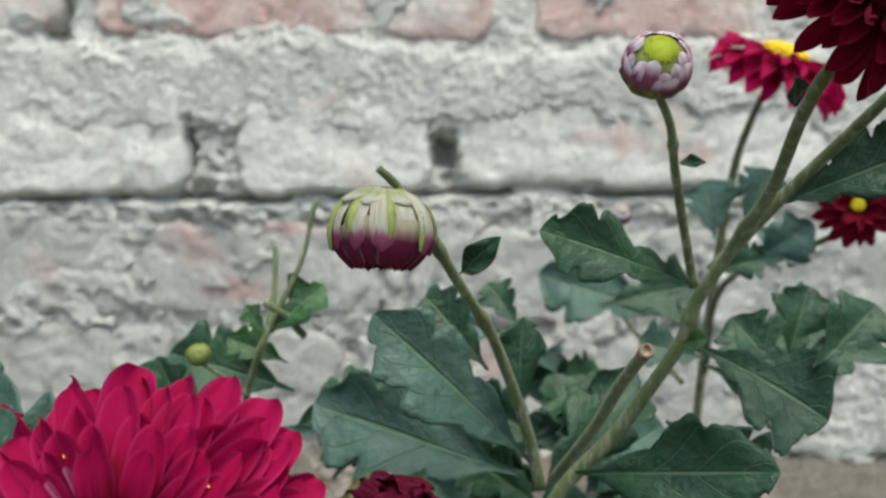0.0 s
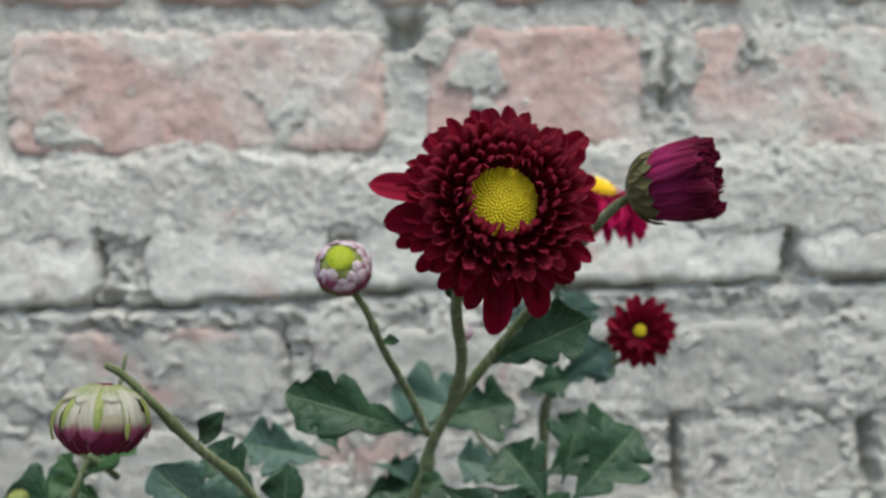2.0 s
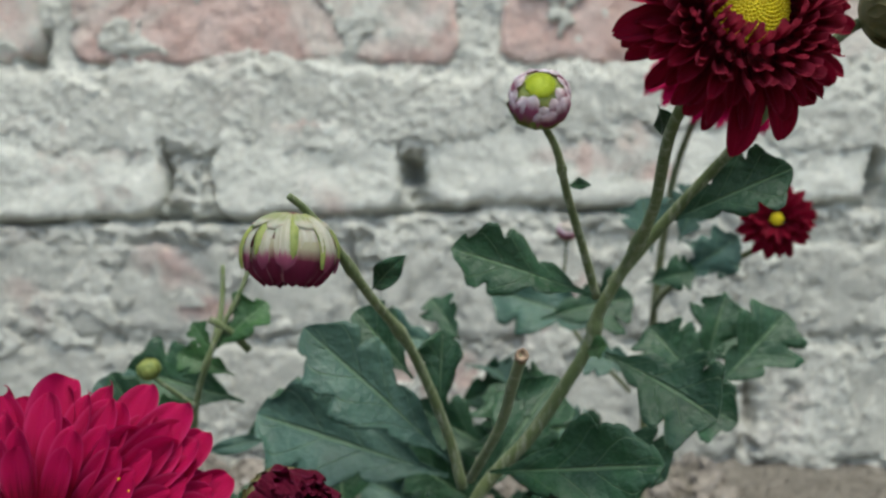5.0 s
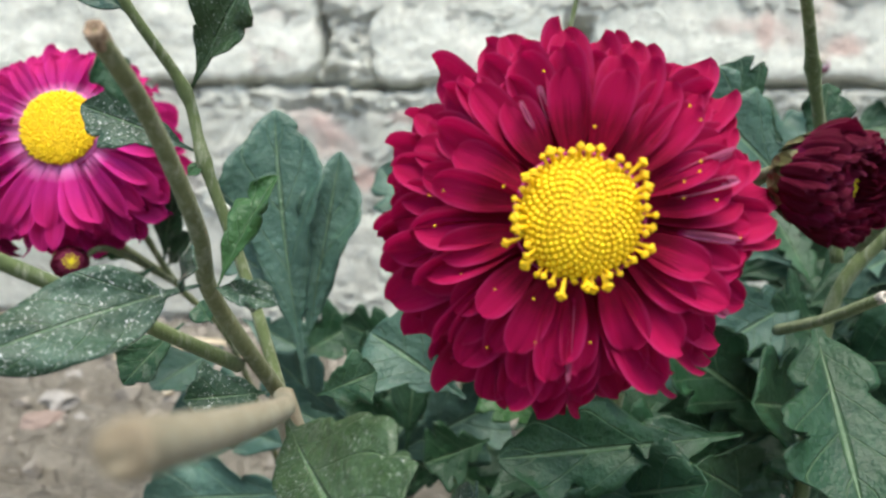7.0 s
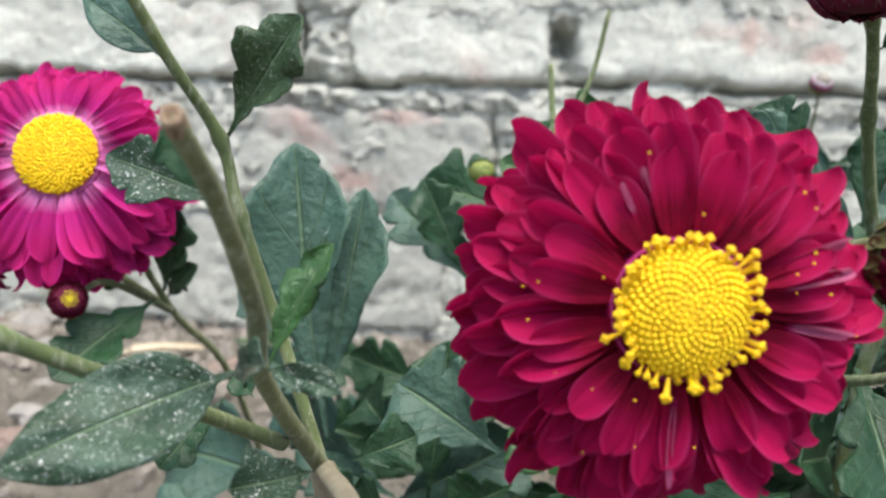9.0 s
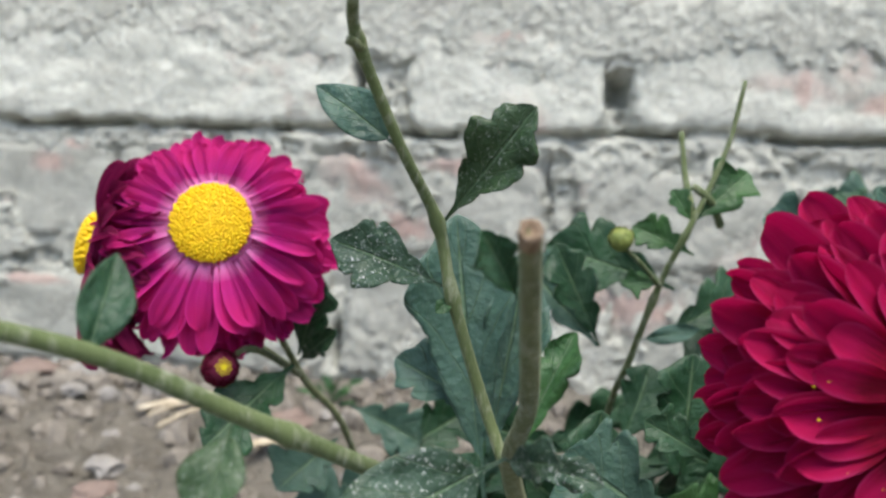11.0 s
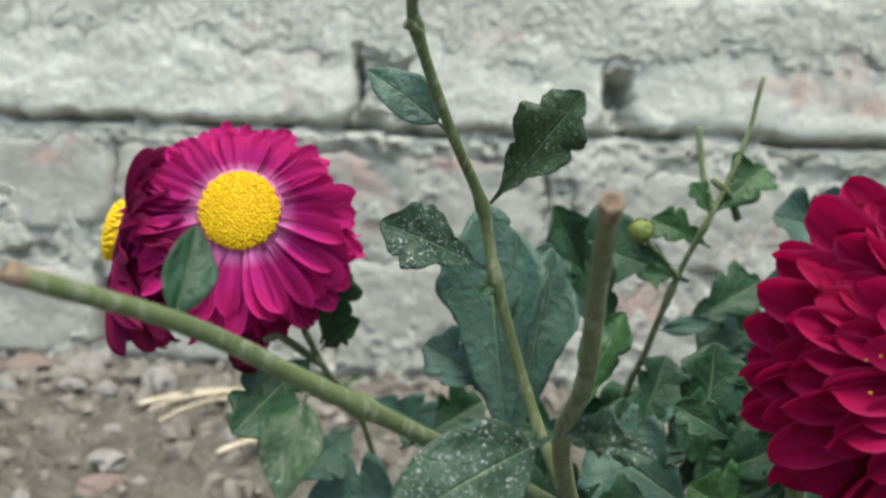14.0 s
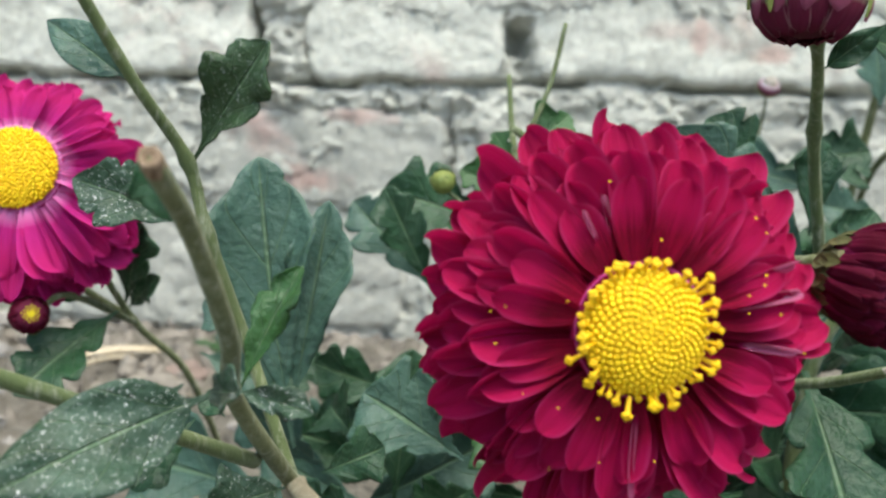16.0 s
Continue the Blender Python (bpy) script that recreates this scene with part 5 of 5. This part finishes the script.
blossom(plant, (-0.1240, 0.2840, 0.1004), (-0.93, -0.30, 0.20), 0.0060, 0.0026, YELLOW, [
    (20, 0.0045, -0.0040, 0.0125, 0.0042, -58, "flat", WITHER),
    (20, 0.0048, -0.0026, 0.0125, 0.0042, -36, "flat", WITHER),
    (18, 0.0050, -0.0012, 0.0110, 0.0038, -12, "flat", WITHER),
], 19, 0.1, 120, 0, "withered dark blossom with drooping petals",
    [(a, 0.005, -0.002, 0.0170 + 0.003 * math.sin(a), 0.0030, -24 - 14 * math.sin(a * 3), "spoon", WITHER) for a in range(226, 320, 5)] + [(a, 0.005, -0.001, 0.0130 + 0.002 * math.sin(a * 2), 0.0032, -10 - 10 * math.sin(a), "spoon", WITHER) for a in range(40, 140, 7)])
bud(plant, (-0.0955, 0.2755, 0.0795), (0.45, -0.75, 0.25), 0.0036, [
    (8, 25, 80, 24, 0.03, CALYX), (12, 40, 128, 15, 0.03, PURPLE), (12, 50, 132, 14, -0.04, PURPLE)],
    None, 33, "tiny purple bud with a yellow eye", (0.0016, 0.002, OCHRE, 30), 1.0, PURPLE)
stem(plant, [(-0.0990, 0.2845, 0.1055), (-0.0960, 0.294, 0.096), (-0.0860, 0.3050, 0.0719), (-0.0766, 0.3200, 0.0530), base], 0.0007, 0.0009, STEM_DARK)
stem(plant, [(-0.0955, 0.279, 0.0795), (-0.092, 0.285, 0.0815), (-0.0860, 0.3050, 0.0719)], 0.0006, 0.0008, STEM_DARK)
stem(plant, [(-0.1283, 0.3020, 0.0990), (-0.1160, 0.3080, 0.0890), (-0.0863, 0.3070, 0.0714)], 0.0008, 0.0009, STEM_DARK)
leaf(plant, (-0.0852, 0.2970, 0.0779), (-0.0792, 0.2900, 0.0952), 0.0120, LEAF)
leaf(plant, (-0.0850, 0.2920, 0.0772), (-0.0971, 0.2720, 0.0657), 0.0160, LEAF)
leaf(plant, (-0.0779, 0.3300, 0.0586), (-0.0596, 0.3300, 0.0511), 0.0150, LEAF_PALE)
leaf(plant, (-0.0856, 0.3000, 0.0761), (-0.0767, 0.2920, 0.0842), 0.0080, LEAF)
leaf(plant, (-0.0792, 0.3200, 0.0534), (-0.0888, 0.3000, 0.0473), 0.0180, LEAF_PALE)
leaf(plant, (-0.0950, 0.3000, 0.0771), (-0.1012, 0.2950, 0.0823), 0.0080, LEAF_FRESH)
leaf(plant, (-0.0685, 0.3300, 0.0454), (-0.0478, 0.3350, 0.0572), 0.0160, LEAF)

# ---- bare-tipped chrysanthemum near the wall ----
base = (-0.020, 0.325, 0.0)
plant = thing("chrysanthemum", base, "thin chrysanthemum with bare nipped tips and a green bud", "flower", "chrysanthemum plants")
TJ = (-0.0052, 0.2945, 0.1117)
stem(plant, [(0.0041, 0.2990, 0.1402), (0.0013, 0.2980, 0.1267), TJ, (-0.0100, 0.2980, 0.0985), (-0.0139, 0.3050, 0.0803), (-0.0170, 0.3150, 0.0597), base], 0.0005, 0.0009, STEM, (0.38, 0.55))
stem(plant, [(-0.0062, 0.3070, 0.1297), (-0.0055, 0.3030, 0.1197), TJ], 0.0006, 0.0008, STEM)
stem(plant, [(-0.0059, 0.2944, 0.1181), (-0.0017, 0.2960, 0.1151), (0.0017, 0.3000, 0.1103)], 0.0008, 0.0009, STEM)
bud(plant, (-0.0198, 0.2940, 0.1068), (-0.3, -0.5, 0.8), 0.0026, [(9, 20, 120, 26, 0.04, CALYX), (9, 30, 140, 24, 0.0, CALYX)], None, 41, "tiny closed green bud", None, 1.0, CALYX)
stem(plant, [(-0.0191, 0.2940, 0.1051), (-0.0152, 0.2950, 0.1019), (-0.0105, 0.2980, 0.0973)], 0.0004, 0.0006, STEM)
leaf(plant, (-0.0053, 0.2950, 0.1108), (0.0056, 0.2990, 0.1219), 0.0110, LEAF_FRESH, lobes=2)
leaf(plant, (-0.0056, 0.2950, 0.1108), (-0.0097, 0.2950, 0.1173), 0.0060, LEAF_FRESH, lobes=2)
leaf(plant, (-0.0208, 0.3050, 0.0823), (-0.0319, 0.3030, 0.1039), 0.0130, LEAF)
leaf(plant, (-0.0206, 0.3090, 0.0816), (-0.0391, 0.3130, 0.1001), 0.0180, LEAF_PALE)
leaf(plant, (-0.0053, 0.3130, 0.0838), (0.0163, 0.3230, 0.0951), 0.0180, LEAF)
leaf(plant, (-0.0109, 0.2990, 0.0983), (-0.0182, 0.2950, 0.0971), 0.0060, LEAF_FRESH, lobes=2)
leaf(plant, (-0.0122, 0.3080, 0.0836), (0.0028, 0.3130, 0.0857), 0.0040, LEAF_PALE, lobes=1)
leaf(plant, (-0.0092, 0.2730, 0.0642), (-0.0096, 0.2750, 0.0873), 0.0165, LEAF)
leaf(plant, (-0.0151, 0.3030, 0.0609), (-0.0080, 0.3080, 0.0776), 0.0150, LEAF)
leaf(plant, (-0.0031, 0.3150, 0.0946), (-0.0322, 0.3150, 0.1037), 0.0190, LEAF, lobes=3)
leaf(plant, (-0.0025, 0.3030, 0.1036), (-0.0154, 0.3030, 0.1096), 0.0090, LEAF_FRESH)
leaf(plant, (0.0051, 0.3230, 0.0708), (0.0219, 0.3330, 0.0910), 0.0220, LEAF_PALE)
leaf(plant, (0.0486, 0.3380, 0.1056), (0.0236, 0.3380, 0.1105), 0.0170, LEAF_PALE, lobes=3, depth=0.5)
leaf(plant, (0.0513, 0.3380, 0.1073), (0.0439, 0.3430, 0.1188), 0.0120, LEAF)
leaf(plant, (0.0246, 0.3280, 0.0785), (0.0033, 0.3280, 0.0853), 0.0220, LEAF)
leaf(plant, (0.0206, 0.3230, 0.0573), (0.0193, 0.3330, 0.0800), 0.0220, LEAF)

rnd = random.Random(77)
for k in range(46):
    x0, y0 = rnd.uniform(-0.045, 0.075), rnd.uniform(0.29, 0.36)
    top = 0.045 + 0.035 * smooth(-0.03, 0.02, x0) * rnd.random()
    z0, an = rnd.uniform(0.004, top), rnd.uniform(0, 6.28)
    ln = rnd.uniform(0.020, 0.032)
    leaf(plant, (x0, y0, z0), (x0 + ln * math.cos(an), y0 + 0.4 * ln * math.sin(an), z0 + ln * rnd.uniform(0.1, 0.7)), rnd.uniform(0.014, 0.021), LEAF if k % 3 else LEAF_PALE, face=(rnd.uniform(-0.4, 0.4), -0.9, 0.25))

for k in range(26):
    x0, y0 = rnd.uniform(-0.038, 0.030), rnd.uniform(0.262, 0.315)
    z0, an = rnd.uniform(0.010, 0.062), rnd.uniform(0, 6.28)
    ln = rnd.uniform(0.018, 0.028)
    leaf(plant, (x0, y0, z0), (x0 + ln * math.cos(an), y0 + 0.3 * ln * math.sin(an), z0 + ln * rnd.uniform(-0.2, 0.4)), rnd.uniform(0.014, 0.019), LEAF, face=(rnd.uniform(-0.4, 0.4), -0.95, 0.1))

# ---- far chrysanthemum by the wall ----
base = (0.115, 0.410, 0.0)
plant = thing("chrysanthemum", base, "chrysanthemum with two small crimson blossoms close to the wall", "flower", "chrysanthemum plants")
blossom(plant, (0.1345, 0.3830, 0.1870), (0.28, -0.30, 0.91), 0.0070, 0.0032, YELLOW, [
    (20, 0.0055, -0.0030, 0.0170, 0.0058, -22, "flat", MAGENTA),
    (18, 0.0058, -0.0018, 0.0160, 0.0056, -8, "flat", MAGENTA),
    (14, 0.0060, -0.0008, 0.0140, 0.0052, 4, "flat", MAGENTA),
], 23, 0.0, 90, 0, "magenta blossom seen edge on")
blossom(plant, (0.1392, 0.3400, 0.1412), (-0.35, -0.92, 0.15), 0.0018, 0.0010, OCHRE, [
    (18, 0.0020, -0.0020, 0.0092, 0.0036, -5, "lance", CRIMSON),
    (16, 0.0021, -0.0010, 0.0080, 0.0034, 15, "lance", CRIMSON),
    (14, 0.0023, -0.0002, 0.0056, 0.0024, 38, "lance", CRIMSON),
], 27, 0.0, 60, 0, "small crimson blossom not fully open")
stem(plant, [(0.1340, 0.3860, 0.1840), (0.1263, 0.3880, 0.1665), (0.1220, 0.3920, 0.1451), (0.118, 0.40, 0.09), base], 0.0010, 0.0016, STEM_DARK)
stem(plant, [(0.1395, 0.3445, 0.1400), (0.137, 0.352, 0.132), (0.1161, 0.3750, 0.1166), (0.118, 0.398, 0.085)], 0.0008, 0.0011, STEM_DARK)
bud(plant, (0.0892, 0.4021, 0.1367), (0.0, -0.7, 0.7), 0.0036, [(8, 20, 90, 28, 0.04, CALYX), (12, 40, 134, 20, 0.02, RING_PETAL)], None, 45, "small pale pink bud", (0.0020, 0.0024, CUT_PALE, 30), 0.9, CALYX)
stem(plant, [(0.0892, 0.4035, 0.1330), (0.0905, 0.407, 0.105), (0.112, 0.402, 0.08)], 0.0005, 0.0008, STEM_DARK)
leaf(plant, (0.1086, 0.3950, 0.1033), (0.0627, 0.4050, 0.1137), 0.0300, LEAF_PALE, lobes=3, depth=0.5)
leaf(plant, (0.1173, 0.3620, 0.1227), (0.1329, 0.3520, 0.1354), 0.0160, LEAF_PALE)
leaf(plant, (0.1128, 0.3750, 0.1302), (0.1092, 0.3750, 0.1477), 0.0220, LEAF_PALE)
leaf(plant, (0.1079, 0.3300, 0.1008), (0.1317, 0.3400, 0.1136), 0.0240, LEAF)
leaf(plant, (0.0762, 0.3600, 0.1108), (0.1034, 0.3620, 0.1185), 0.0220, LEAF)
leaf(plant, (0.1217, 0.3720, 0.1347), (0.1361, 0.3620, 0.1258), 0.0160, LEAF_PALE)
leaf(plant, (0.1211, 0.3750, 0.1334), (0.1280, 0.3750, 0.1517), 0.0180, LEAF_PALE)
leaf(plant, (0.1039, 0.3500, 0.0981), (0.0856, 0.3500, 0.1018), 0.0180, LEAF_PALE)
leaf(plant, (0.1064, 0.3550, 0.1222), (0.1195, 0.3500, 0.1261), 0.0120, LEAF)
leaf(plant, (0.0922, 0.3100, 0.1038), (0.1160, 0.3000, 0.0950), 0.0200, LEAF)
leaf(plant, (0.113, 0.405, 0.045), (0.075, 0.385, 0.07), 0.03, LEAF)

for k in range(34):
    x0, y0 = rnd.uniform(0.045, 0.080), rnd.uniform(0.33, 0.42)
    z0, an = rnd.uniform(0.004, 0.085 - 0.045 * smooth(0.10, 0.13, x0)), rnd.uniform(0, 6.28)
    ln = rnd.uniform(0.024, 0.036)
    leaf(plant, (x0, y0, z0), (x0 + ln * math.cos(an), y0 + 0.4 * ln * math.sin(an), z0 + ln * rnd.uniform(0.1, 0.6)), rnd.uniform(0.016, 0.024), LEAF if k % 3 else LEAF_PALE, face=(rnd.uniform(-0.4, 0.4), -0.9, 0.25))

# ---- weed at the foot of the wall ----
base = (-0.113, 0.53, 0.0)
weed = thing("weed", base, "small fresh green weed sprouting beside the wall", "weed")
for k in range(11):
    an, ln = k * 2.4, 0.012 + 0.006 * math.sin(k * 1.9)
    leaf(weed, (base[0], base[1], 0.001 + 0.0006 * k), (base[0] + ln * math.cos(an), base[1] + 0.7 * ln * math.sin(an), 0.004 + 0.0014 * k), 0.0055, LEAF_FRESH, face=(0, -0.4, 0.9), lobes=2, depth=0.5)

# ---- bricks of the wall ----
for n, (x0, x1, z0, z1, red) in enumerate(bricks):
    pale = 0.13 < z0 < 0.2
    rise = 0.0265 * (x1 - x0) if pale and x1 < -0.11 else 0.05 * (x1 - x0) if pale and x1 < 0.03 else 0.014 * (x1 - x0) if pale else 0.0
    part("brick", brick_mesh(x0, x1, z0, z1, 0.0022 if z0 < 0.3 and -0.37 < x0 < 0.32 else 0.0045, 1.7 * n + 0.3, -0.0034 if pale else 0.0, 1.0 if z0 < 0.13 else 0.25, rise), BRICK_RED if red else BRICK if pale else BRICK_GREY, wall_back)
